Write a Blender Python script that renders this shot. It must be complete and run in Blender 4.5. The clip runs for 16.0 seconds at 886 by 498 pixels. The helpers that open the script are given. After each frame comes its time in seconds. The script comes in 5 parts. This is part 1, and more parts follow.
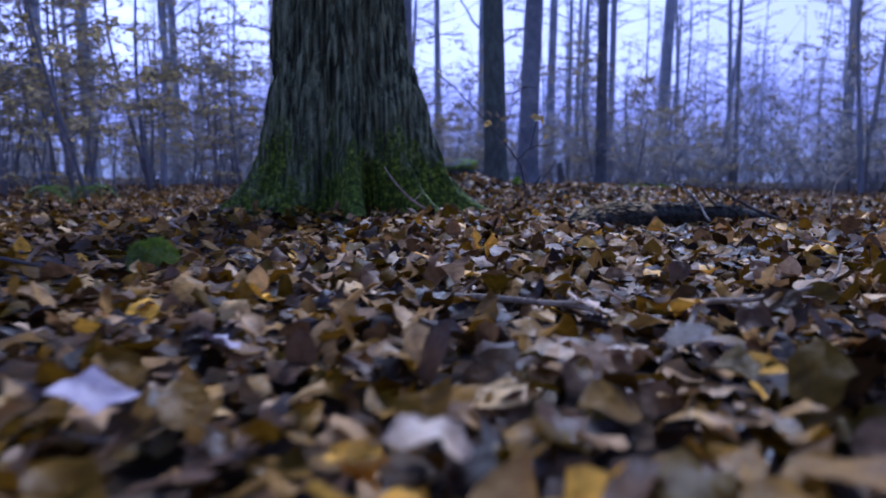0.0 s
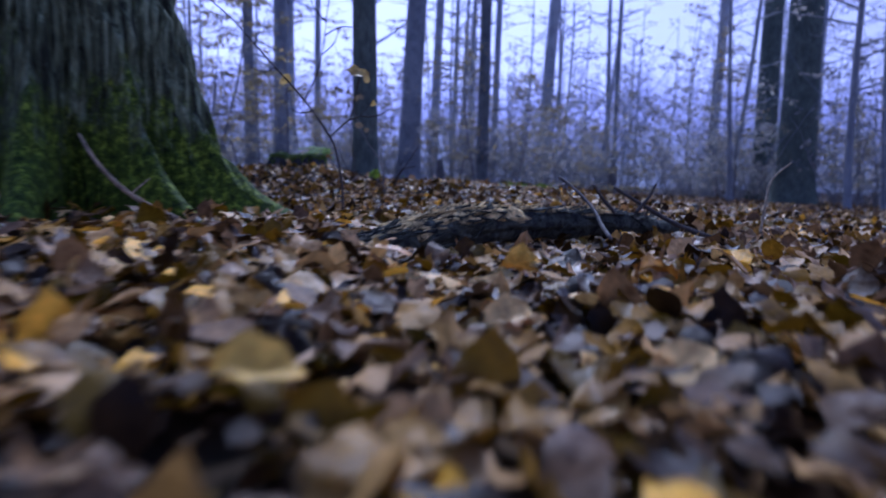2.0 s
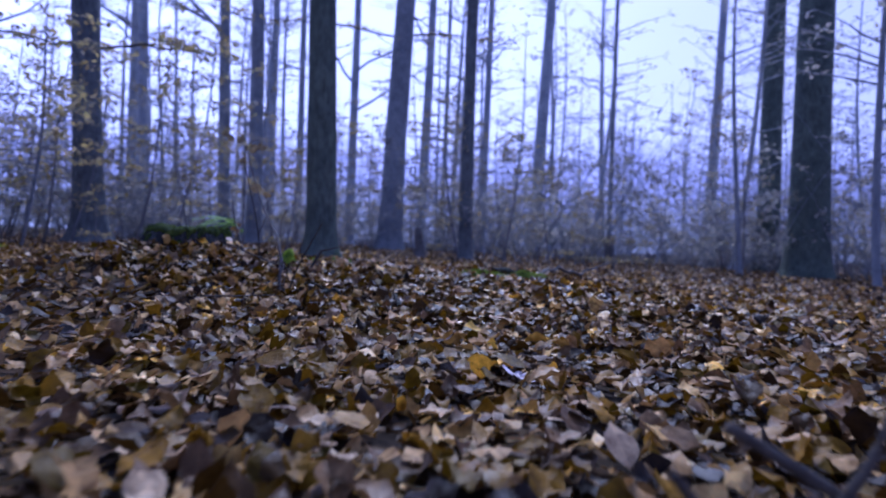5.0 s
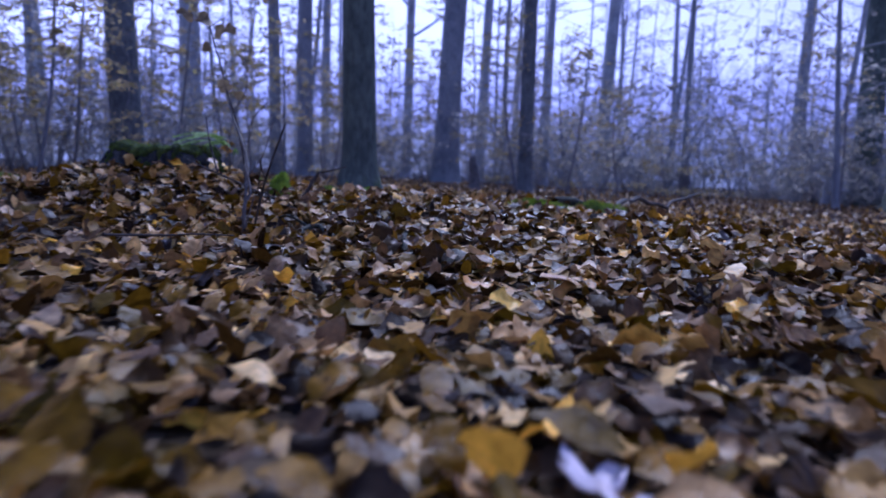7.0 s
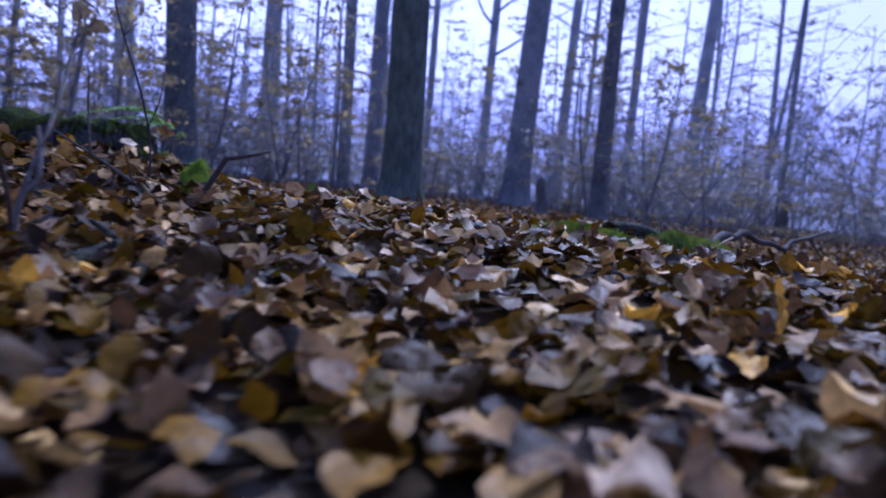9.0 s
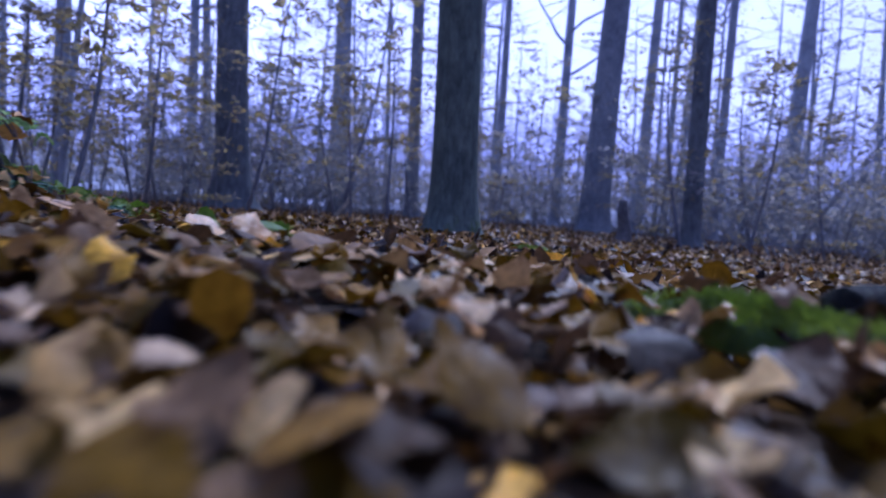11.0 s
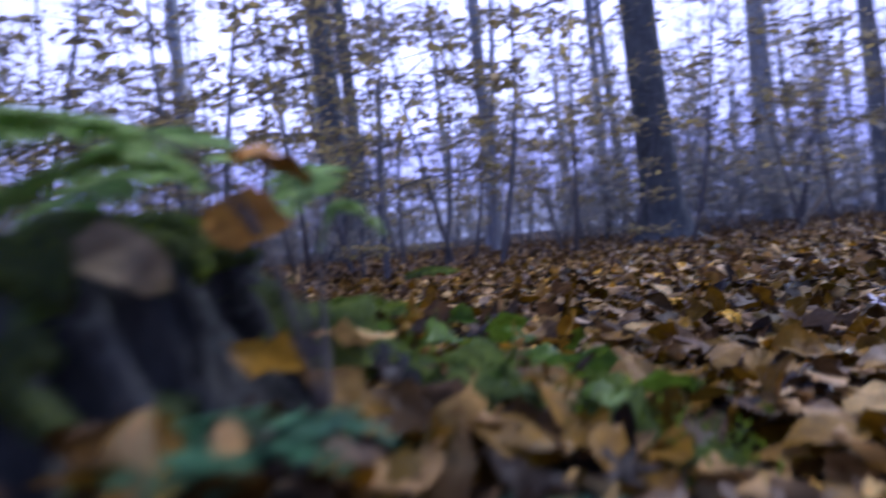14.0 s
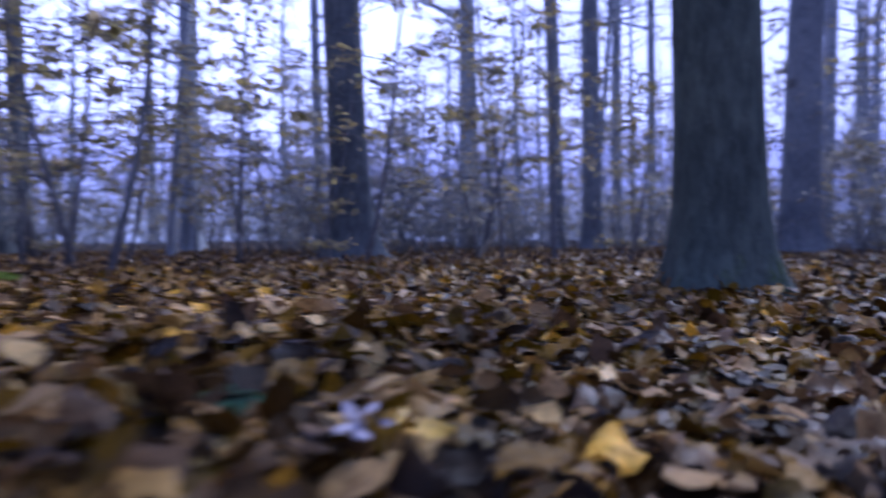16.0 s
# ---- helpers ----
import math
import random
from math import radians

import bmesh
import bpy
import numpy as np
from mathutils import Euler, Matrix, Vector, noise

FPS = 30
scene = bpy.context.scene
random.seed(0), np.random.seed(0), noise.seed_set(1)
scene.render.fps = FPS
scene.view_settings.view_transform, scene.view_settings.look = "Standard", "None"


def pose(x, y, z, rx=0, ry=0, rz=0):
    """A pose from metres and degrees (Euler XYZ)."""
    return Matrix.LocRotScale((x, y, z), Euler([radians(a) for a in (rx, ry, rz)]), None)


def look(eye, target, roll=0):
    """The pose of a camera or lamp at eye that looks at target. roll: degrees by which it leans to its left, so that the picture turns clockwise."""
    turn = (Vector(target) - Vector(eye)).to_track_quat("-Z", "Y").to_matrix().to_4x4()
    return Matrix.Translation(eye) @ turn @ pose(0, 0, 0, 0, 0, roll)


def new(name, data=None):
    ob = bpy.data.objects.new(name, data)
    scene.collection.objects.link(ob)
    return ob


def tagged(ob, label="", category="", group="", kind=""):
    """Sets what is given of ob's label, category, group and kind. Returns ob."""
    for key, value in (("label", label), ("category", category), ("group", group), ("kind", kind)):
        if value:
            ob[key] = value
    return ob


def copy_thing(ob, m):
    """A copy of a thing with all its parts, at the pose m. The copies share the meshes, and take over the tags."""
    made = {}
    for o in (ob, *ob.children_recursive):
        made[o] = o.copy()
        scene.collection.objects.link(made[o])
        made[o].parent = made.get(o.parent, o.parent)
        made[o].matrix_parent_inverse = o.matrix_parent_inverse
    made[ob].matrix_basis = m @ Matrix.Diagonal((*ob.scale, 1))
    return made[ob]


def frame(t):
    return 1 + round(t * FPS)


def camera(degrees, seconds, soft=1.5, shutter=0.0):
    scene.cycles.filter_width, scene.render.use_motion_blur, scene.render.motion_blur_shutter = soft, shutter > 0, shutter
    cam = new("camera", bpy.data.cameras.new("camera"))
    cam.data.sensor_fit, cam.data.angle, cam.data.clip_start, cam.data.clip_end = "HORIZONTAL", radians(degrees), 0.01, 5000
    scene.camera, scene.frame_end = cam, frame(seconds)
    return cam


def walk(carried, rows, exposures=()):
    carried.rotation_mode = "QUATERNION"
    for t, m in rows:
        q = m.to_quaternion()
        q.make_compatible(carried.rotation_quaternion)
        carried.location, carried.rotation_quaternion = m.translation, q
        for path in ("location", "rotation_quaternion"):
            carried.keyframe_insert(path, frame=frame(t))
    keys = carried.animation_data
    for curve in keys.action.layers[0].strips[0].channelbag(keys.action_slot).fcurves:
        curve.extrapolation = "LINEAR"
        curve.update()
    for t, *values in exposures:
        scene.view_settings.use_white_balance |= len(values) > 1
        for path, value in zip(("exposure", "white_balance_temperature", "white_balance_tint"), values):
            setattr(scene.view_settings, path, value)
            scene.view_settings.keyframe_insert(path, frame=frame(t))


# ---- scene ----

# ---------- camera ----------
cam = camera(68.0, 16.0, soft=1.75, shutter=0.55)
cam.data.dof.use_dof, cam.data.dof.focus_distance, cam.data.dof.aperture_fstop = True, 1.5, 3.2
PATH = [
    (0.0, (0.257, 0.288, 0.265), (0.297, 2.276, 0.052), -0.0),
    (0.5, (0.334, 0.475, 0.258), (0.386, 2.462, 0.043), 0.3),
    (1.0, (0.428, 0.707, 0.249), (0.482, 2.694, 0.027), 1.8),
    (1.5, (0.513, 0.969, 0.230), (0.689, 2.949, 0.008), 1.1),
    (2.0, (0.632, 1.300, 0.234), (1.010, 3.252, 0.020), 1.8),
    (2.5, (0.731, 1.591, 0.263), (1.110, 3.551, 0.147), 2.9),
    (3.0, (0.822, 1.871, 0.262), (1.204, 3.834, 0.227), 2.3),
    (3.5, (0.902, 2.123, 0.253), (1.317, 4.080, 0.256), 1.3),
    (3.7, (0.934, 2.211, 0.254), (1.389, 4.158, 0.252), 1.0),
    (5.8, (1.309, 3.068, 0.415), (1.621, 5.043, 0.353), 2.5),
    (6.0, (1.322, 3.156, 0.398), (1.608, 5.134, 0.319), 2.1),
    (6.5, (1.382, 3.360, 0.338), (1.633, 5.340, 0.201), 1.6),
    (7.0, (1.460, 3.613, 0.307), (1.672, 5.589, 0.079), 2.1),
    (7.5, (1.550, 3.862, 0.320), (1.734, 5.846, 0.141), 2.8),
    (8.0, (1.647, 4.128, 0.304), (1.731, 6.118, 0.116), 4.2),
    (8.2, (1.680, 4.228, 0.298), (1.709, 6.218, 0.098), 5.2),
    (10.3, (1.892, 5.228, 0.225), (1.776, 7.221, 0.103), 4.1),
    (10.5, (1.896, 5.352, 0.240), (1.706, 7.339, 0.109), 3.8),
    (11.0, (1.906, 5.639, 0.271), (1.647, 7.619, 0.162), 4.0),
    (11.5, (1.914, 5.941, 0.292), (1.524, 7.900, 0.188), 6.1),
    (12.0, (1.817, 6.232, 0.332), (1.011, 8.061, 0.278), 7.9),
    (12.5, (1.645, 6.424, 0.334), (0.419, 8.000, 0.228), 6.7),
    (13.0, (1.445, 6.512, 0.339), (-0.095, 7.781, 0.206), 3.8),
    (13.5, (1.266, 6.587, 0.353), (-0.311, 7.816, 0.272), -0.3),
    (14.0, (1.109, 6.766, 0.361), (-0.250, 8.234, 0.330), -5.1),
    (14.5, (1.041, 7.004, 0.372), (-0.084, 8.655, 0.426), -6.8),
    (15.0, (1.033, 7.262, 0.359), (0.054, 9.005, 0.424), -5.5),
    (15.5, (1.059, 7.469, 0.353), (0.140, 9.246, 0.359), -1.4),
    (16.0, (1.095, 7.752, 0.316), (0.446, 9.643, 0.287), -0.2),
]

walk(cam, [(t, look(eye, target, roll)) for t, eye, target, roll in PATH],
     [(0.0, -0.25, 4340, 25), (2.0, -0.30, 4350, 24), (3.0, -0.22, 4410, 26), (5.0, -0.13, 4390, 27), (8.0, -0.11, 4410, 28), (11.0, -0.13, 4390, 27), (12.0, -0.20, 4560, 27), (12.5, -0.14, 4600, 25), (13.0, -0.11, 4760, 23), (14.0, -0.02, 4790, 24), (15.0, 0.02, 4630, 25), (16.0, -0.10, 4520, 25)])

# ---------- sky and light ----------
SUN_AZ, SUN_EL = radians(16), radians(46)      # clockwise from +y; a veiled sun ahead
world = bpy.data.worlds.new("misty_sky")
scene.world = world
world.use_nodes = True
wn, wl = world.node_tree.nodes, world.node_tree.links
sky = wn.new("ShaderNodeTexSky")
sky.sky_type, sky.sun_disc = "NISHITA", False
sky.sun_elevation, sky.sun_rotation = SUN_EL, SUN_AZ
sky.air_density, sky.dust_density, sky.ozone_density = 1.0, 1.0, 8.0
wn["Background"].inputs["Strength"].default_value = 0.142
wl.new(sky.outputs[0], wn["Background"].inputs["Color"])
sun = new("sun", bpy.data.lights.new("sun", "SUN"))
sun.data.energy, sun.data.angle, sun.data.color = 4.1, radians(12), (1.0, 0.91, 0.78)
sun.matrix_world = look((0, 0, 30), (-math.sin(SUN_AZ) * 30, -math.cos(SUN_AZ) * 30, 30 - 30 * math.tan(SUN_EL)))


# ---------- materials ----------
def mat(name):
    m = bpy.data.materials.new(name)
    m.use_nodes = True
    return m, m.node_tree.nodes, m.node_tree.links, m.node_tree.nodes["Principled BSDF"]


def ramp(nodes, stops, mode="LINEAR"):
    r = nodes.new("ShaderNodeValToRGB")
    r.color_ramp.interpolation = mode
    el = r.color_ramp.elements
    while len(el) < len(stops):
        el.new(0.5)
    for e, (p, c) in zip(el, stops):
        e.position, e.color = p, (*c, 1)
    return r


def noise_tex(nodes, links, scale, detail=4, coord="Object", stretch=(1, 1, 1), rough=0.6):
    tc, mp, n = nodes.new("ShaderNodeTexCoord"), nodes.new("ShaderNodeMapping"), nodes.new("ShaderNodeTexNoise")
    mp.inputs["Scale"].default_value = stretch
    links.new(tc.outputs[coord], mp.inputs[0])
    links.new(mp.outputs[0], n.inputs["Vector"])
    n.inputs["Scale"].default_value, n.inputs["Detail"].default_value, n.inputs["Roughness"].default_value = scale, detail, rough
    return n


def mix(nodes, links, fac, a, b, kind="MIX"):
    m = nodes.new("ShaderNodeMix")
    m.data_type, m.blend_type = "RGBA", kind
    for sock, v in ((m.inputs[0], fac), (m.inputs[6], a), (m.inputs[7], b)):
        if isinstance(v, (int, float)):
            sock.default_value = v
        elif isinstance(v, tuple):
            sock.default_value = (*v, 1)
        else:
            links.new(v, sock)
    return m.outputs[2]


def bump(nodes, links, height, strength, distance, bsdf):
    b = nodes.new("ShaderNodeBump")
    b.inputs["Strength"].default_value, b.inputs["Distance"].default_value = strength, distance
    links.new(height, b.inputs["Height"])
    links.new(b.outputs[0], bsdf.inputs["Normal"])
    return b


def bark_material(name, dark, light, scale=7.0, stretch=0.18, relief=0.02, moss=0.0, lichen=0.0, mossheight=0.6, spread=0.18):
    m, n, l, b = mat(name)
    grain = noise_tex(n, l, scale * 3, 6, stretch=(1, 1, stretch), rough=0.7)
    patch = noise_tex(n, l, scale * 0.35, 4)
    g = ramp(n, [(0.5 - spread, dark), (0.5 + spread, light)])
    l.new(grain.outputs[0], g.inputs[0])
    p = ramp(n, [(0.35, (0.7, 0.7, 0.72)), (0.65, (1.15, 1.12, 1.08))])
    l.new(patch.outputs[0], p.inputs[0])
    col = mix(n, l, 1.0, g.outputs[0], p.outputs[0], "MULTIPLY")
    if lichen:
        spots = noise_tex(n, l, 16, 5, rough=0.75)
        lr = ramp(n, [(0.56, (0, 0, 0)), (0.68, (1, 1, 1))])
        l.new(spots.outputs[0], lr.inputs[0])
        fac = n.new("ShaderNodeMath")
        fac.operation = "MULTIPLY"
        l.new(lr.outputs[0], fac.inputs[0])
        fac.inputs[1].default_value = lichen
        col = mix(n, l, fac.outputs[0], col, (0.26, 0.28, 0.22))
    if moss:
        tc, sep = n.new("ShaderNodeTexCoord"), n.new("ShaderNodeSeparateXYZ")
        l.new(tc.outputs["Object"], sep.inputs[0])
        fall = n.new("ShaderNodeMapRange")
        fall.inputs["From Min"].default_value, fall.inputs["From Max"].default_value = mossheight, 0.0
        fall.inputs["To Max"].default_value = moss
        l.new(sep.outputs["Z"], fall.inputs["Value"])
        mn = noise_tex(n, l, 7, 6, stretch=(1, 1, 0.4), rough=0.75)
        add = n.new("ShaderNodeMath")
        add.operation = "ADD"
        l.new(fall.outputs[0], add.inputs[0])
        l.new(mn.outputs[0], add.inputs[1])
        mr = ramp(n, [(0.86, (0, 0, 0)), (1.0, (1, 1, 1))])
        l.new(add.outputs[0], mr.inputs[0])
        fuzz = noise_tex(n, l, 60, 4)
        mc = ramp(n, [(0.35, (0.015, 0.030, 0.003)), (0.65, (0.10, 0.145, 0.011))])
        l.new(fuzz.outputs[0], mc.inputs[0])
        col = mix(n, l, mr.outputs[0], col, mc.outputs[0])
    l.new(col, b.inputs["Base Color"])
    b.inputs["Roughness"].default_value = 0.85
    b.inputs["Specular IOR Level"].default_value = 0.25
    bump(n, l, grain.outputs[0], 0.9, relief, b)
    return m


def oak_bark_material():
    """Upright interlaced ridges, grey-green with lichen, over dark furrows; moss on the foot."""
    m, n, l, b = mat("rough_mossy_bark")
    ridge = noise_tex(n, l, 46, 5, stretch=(1, 1, 0.075), rough=0.55)
    fine = noise_tex(n, l, 150, 5, stretch=(1, 1, 0.4), rough=0.7)
    c = ramp(n, [(0.38, (0.020, 0.022, 0.011)), (0.50, (0.095, 0.108, 0.052)), (0.63, (0.27, 0.295, 0.16))])
    l.new(ridge.outputs[0], c.inputs[0])
    fr = ramp(n, [(0.35, (0.6, 0.6, 0.58)), (0.65, (1.3, 1.3, 1.25))])
    l.new(fine.outputs[0], fr.inputs[0])
    col = mix(n, l, 1.0, c.outputs[0], fr.outputs[0], "MULTIPLY")
    spots = noise_tex(n, l, 13, 7, stretch=(1, 1, 0.6), rough=0.8)
    lr = ramp(n, [(0.56, (0, 0, 0)), (0.64, (0.7, 0.7, 0.7))])
    l.new(spots.outputs[0], lr.inputs[0])
    col = mix(n, l, lr.outputs[0], col, (0.25, 0.29, 0.16))
    tc, sep = n.new("ShaderNodeTexCoord"), n.new("ShaderNodeSeparateXYZ")
    l.new(tc.outputs["Object"], sep.inputs[0])
    fall = n.new("ShaderNodeMapRange")
    fall.inputs["From Min"].default_value, fall.inputs["From Max"].default_value = 0.95, 0.0
    fall.inputs["To Max"].default_value = 0.56
    l.new(sep.outputs["Z"], fall.inputs["Value"])
    mn = noise_tex(n, l, 6, 8, stretch=(1, 1, 0.5), rough=0.8)
    add = n.new("ShaderNodeMath")
    add.operation = "ADD"
    l.new(fall.outputs[0], add.inputs[0])
    l.new(mn.outputs[0], add.inputs[1])
    mr = ramp(n, [(0.84, (0, 0, 0)), (0.95, (1, 1, 1))])
    l.new(add.outputs[0], mr.inputs[0])
    fuzz = noise_tex(n, l, 45, 5, rough=0.7)
    mc = ramp(n, [(0.32, (0.010, 0.020, 0.002)), (0.52, (0.065, 0.095, 0.006)), (0.68, (0.28, 0.34, 0.025))])
    l.new(fuzz.outputs[0], mc.inputs[0])
    col = mix(n, l, mr.outputs[0], col, mc.outputs[0])
    l.new(col, b.inputs["Base Color"])
    b.inputs["Roughness"].default_value = 0.85
    b.inputs["Specular IOR Level"].default_value = 0.2
    bump(n, l, ridge.outputs[0], 1.0, 0.03, b)
    return m


def leaf_material(name, stops, rough=0.5, island=True, trans=0.0):
    """Dead or living leaves: one colour a leaf, with side veins, blotches and a slight sheen."""
    m, n, l, b = mat(name)
    if island:
        src = n.new("ShaderNodeNewGeometry").outputs["Random Per Island"]
    else:
        src = n.new("ShaderNodeObjectInfo").outputs["Random"]
    c = ramp(n, stops, "CONSTANT" if len(stops) > 4 else "LINEAR")
    l.new(src, c.inputs[0])
    blot = noise_tex(n, l, 45, 5, rough=0.65)
    br = ramp(n, [(0.3, (0.42, 0.36, 0.32)), (0.5, (0.9, 0.9, 0.9)), (0.72, (1.4, 1.36, 1.28))])
    l.new(blot.outputs[0], br.inputs[0])
    col = mix(n, l, 1.0, c.outputs[0], br.outputs[0], "MULTIPLY")
    uv, sep = n.new("ShaderNodeUVMap"), n.new("ShaderNodeSeparateXYZ")
    l.new(uv.outputs[0], sep.inputs[0])
    side = n.new("ShaderNodeMath")
    side.operation = "SUBTRACT"
    l.new(sep.outputs["Y"], side.inputs[0])
    side.inputs[1].default_value = 0.5
    ab = n.new("ShaderNodeMath")
    ab.operation = "ABSOLUTE"
    l.new(side.outputs[0], ab.inputs[0])
    ma = n.new("ShaderNodeMath")
    ma.operation = "MULTIPLY_ADD"
    l.new(ab.outputs[0], ma.inputs[0])
    ma.inputs[1].default_value = -0.55
    l.new(sep.outputs["X"], ma.inputs[2])
    fr = n.new("ShaderNodeMath")
    fr.operation = "PINGPONG"
    l.new(ma.outputs[0], fr.inputs[0])
    fr.inputs[1].default_value = 0.06
    vr = ramp(n, [(0.0, (1.3, 1.25, 1.15)), (0.014, (1, 1, 1))])
    l.new(fr.outputs[0], vr.inputs[0])
    mr = ramp(n, [(0.0, (1.4, 1.32, 1.2)), (0.03, (1, 1, 1))])
    l.new(ab.outputs[0], mr.inputs[0])
    col = mix(n, l, 0.3, col, vr.outputs[0], "MULTIPLY")
    col = mix(n, l, 0.5, col, mr.outputs[0], "MULTIPLY")
    l.new(col, b.inputs["Base Color"])
    wet = noise_tex(n, l, 9, 4)
    wr = n.new("ShaderNodeMapRange")
    wr.inputs["From Min"].default_value, wr.inputs["From Max"].default_value = 0.35, 0.65
    wr.inputs["To Min"].default_value, wr.inputs["To Max"].default_value = rough - 0.16, rough + 0.12
    l.new(wet.outputs[0], wr.inputs["Value"])
    l.new(wr.outputs[0], b.inputs["Roughness"])
    b.inputs["Specular IOR Level"].default_value = 0.13
    crumple = noise_tex(n, l, 70, 4)
    bump(n, l, crumple.outputs[0], 0.6, 0.006, b)
    if trans:
        tr, ms = n.new("ShaderNodeBsdfTranslucent"), n.new("ShaderNodeMixShader")
        l.new(col, tr.inputs["Color"])
        ms.inputs[0].default_value = trans
        l.new(b.outputs[0], ms.inputs[1])
        l.new(tr.outputs[0], ms.inputs[2])
        l.new(ms.outputs[0], n["Material Output"].inputs["Surface"])
    return m


DEAD = [(0.0, (0.180, 0.094, 0.002)), (0.13, (0.223, 0.130, 0.053)), (0.24, (0.061, 0.030, 0.004)), (0.37, (0.466, 0.280, 0.101)),
        (0.46, (0.254, 0.130, 0.005)), (0.56, (0.127, 0.072, 0.031)), (0.66, (0.023, 0.012, 0.004)), (0.77, (0.382, 0.220, 0.051)),
        (0.84, (0.114, 0.068, 0.002)), (0.91, (0.710, 0.460, 0.156)), (0.955, (0.541, 0.380, 0.212)), (0.98, (0.890, 0.480, 0.037))]
LITTER = leaf_material("fallen_leaf", DEAD, 0.5, trans=0.14)
# same leaves with haze mixed into the colour, for the far litter
LITTER_FAR = leaf_material("hazed_fallen_leaf", [(p, (0.84 * c[0] + 0.016, 0.85 * c[1] + 0.015, 0.83 * c[2] + 0.024)) for p, c in DEAD], 0.55, trans=0.1)
LITTER_ONE = leaf_material("fallen_leaf_single", DEAD, 0.5, island=False, trans=0.14)
HANGING = leaf_material("hanging_autumn_leaf", [(0.0, (0.42, 0.32, 0.13)), (0.2, (0.32, 0.27, 0.15)), (0.4, (0.47, 0.38, 0.15)), (0.6, (0.27, 0.23, 0.15)),
                                                 (0.8, (0.38, 0.34, 0.14)), (0.92, (0.44, 0.35, 0.20))], 0.5, trans=0.6)
# leaf colours greyed to stand for mist over crowns and brushwood
MISTED_LEAF = leaf_material("mist_greyed_leaf", [(0.0, (0.38, 0.36, 0.31)), (0.2, (0.36, 0.335, 0.32)), (0.4, (0.45, 0.41, 0.33)), (0.6, (0.33, 0.32, 0.32)),
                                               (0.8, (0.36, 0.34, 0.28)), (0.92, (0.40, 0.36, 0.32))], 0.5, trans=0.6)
YELLOW_DRY = leaf_material("withered_yellow_leaf", [(0.0, (0.62, 0.45, 0.16)), (1.0, (0.50, 0.36, 0.10))], 0.5, trans=0.4)
CURLED = leaf_material("curled_grey_brown_leaf", [(0.0, (0.17, 0.135, 0.075)), (1.0, (0.34, 0.26, 0.14))], 0.5, trans=0.3)
GREEN = leaf_material("green_leaf", [(0.0, (0.085, 0.15, 0.010)), (1.0, (0.15, 0.24, 0.018))], 0.4, trans=0.3)
FERN = leaf_material("fern_green", [(0.0, (0.25, 0.39, 0.09)), (1.0, (0.45, 0.60, 0.20))], 0.5, trans=0.5)
HERB = leaf_material("blue_green_herb", [(0.0, (0.035, 0.095, 0.042)), (1.0, (0.080, 0.165, 0.075))], 0.45)
OAK_BARK = oak_bark_material()
STUMP_WOOD = bark_material("rotten_stump_wood", (0.007, 0.007, 0.006), (0.080, 0.080, 0.072), 12, 0.16, 0.02, lichen=0.3, spread=0.14)
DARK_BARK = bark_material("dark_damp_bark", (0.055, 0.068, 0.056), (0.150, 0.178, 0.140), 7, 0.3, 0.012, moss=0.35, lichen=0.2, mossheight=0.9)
# the next three put distance haze into the bark colour, step by step
HAZE_MID_BARK = bark_material("part_hazed_bark", (0.085, 0.092, 0.094), (0.195, 0.21, 0.205), 6, 0.4, 0.010, moss=0.25, lichen=0.2, mossheight=0.8)
HAZE_GREY_BARK = bark_material("haze_greyed_bark", (0.19, 0.20, 0.215), (0.32, 0.335, 0.345), 5, 0.5, 0.008, lichen=0.2)
HAZE_PALE_BARK = bark_material("haze_paled_bark", (0.30, 0.315, 0.34), (0.44, 0.46, 0.49), 5, 0.5, 0.006, lichen=0.1)
TWIG = bark_material("twig_bark", (0.035, 0.028, 0.022), (0.10, 0.085, 0.07), 30, 0.4, 0.002)
SAPLING_BARK = bark_material("grey_sapling_bark", (0.11, 0.112, 0.118), (0.24, 0.243, 0.25), 30, 0.4, 0.002)
PALE_TWIG = bark_material("bleached_twig_bark", (0.11, 0.082, 0.05), (0.46, 0.36, 0.22), 26, 0.5, 0.002)
GREY_TWIG = bark_material("weathered_twig_bark", (0.06, 0.052, 0.045), (0.22, 0.195, 0.165), 30, 0.4, 0.002)
BLEACHED = bark_material("bleached_bare_wood", (0.26, 0.22, 0.15), (0.55, 0.48, 0.34), 20, 0.5, 0.004)
LOG_BARK = bark_material("rotten_log_bark", (0.010, 0.010, 0.008), (0.088, 0.088, 0.056), 11, 0.9, 0.02, lichen=0.3, spread=0.10)
ROT_WOOD = bark_material("bare_rotten_wood", (0.060, 0.048, 0.022), (0.92, 0.68, 0.27), 13, 0.9, 0.02, spread=0.12)


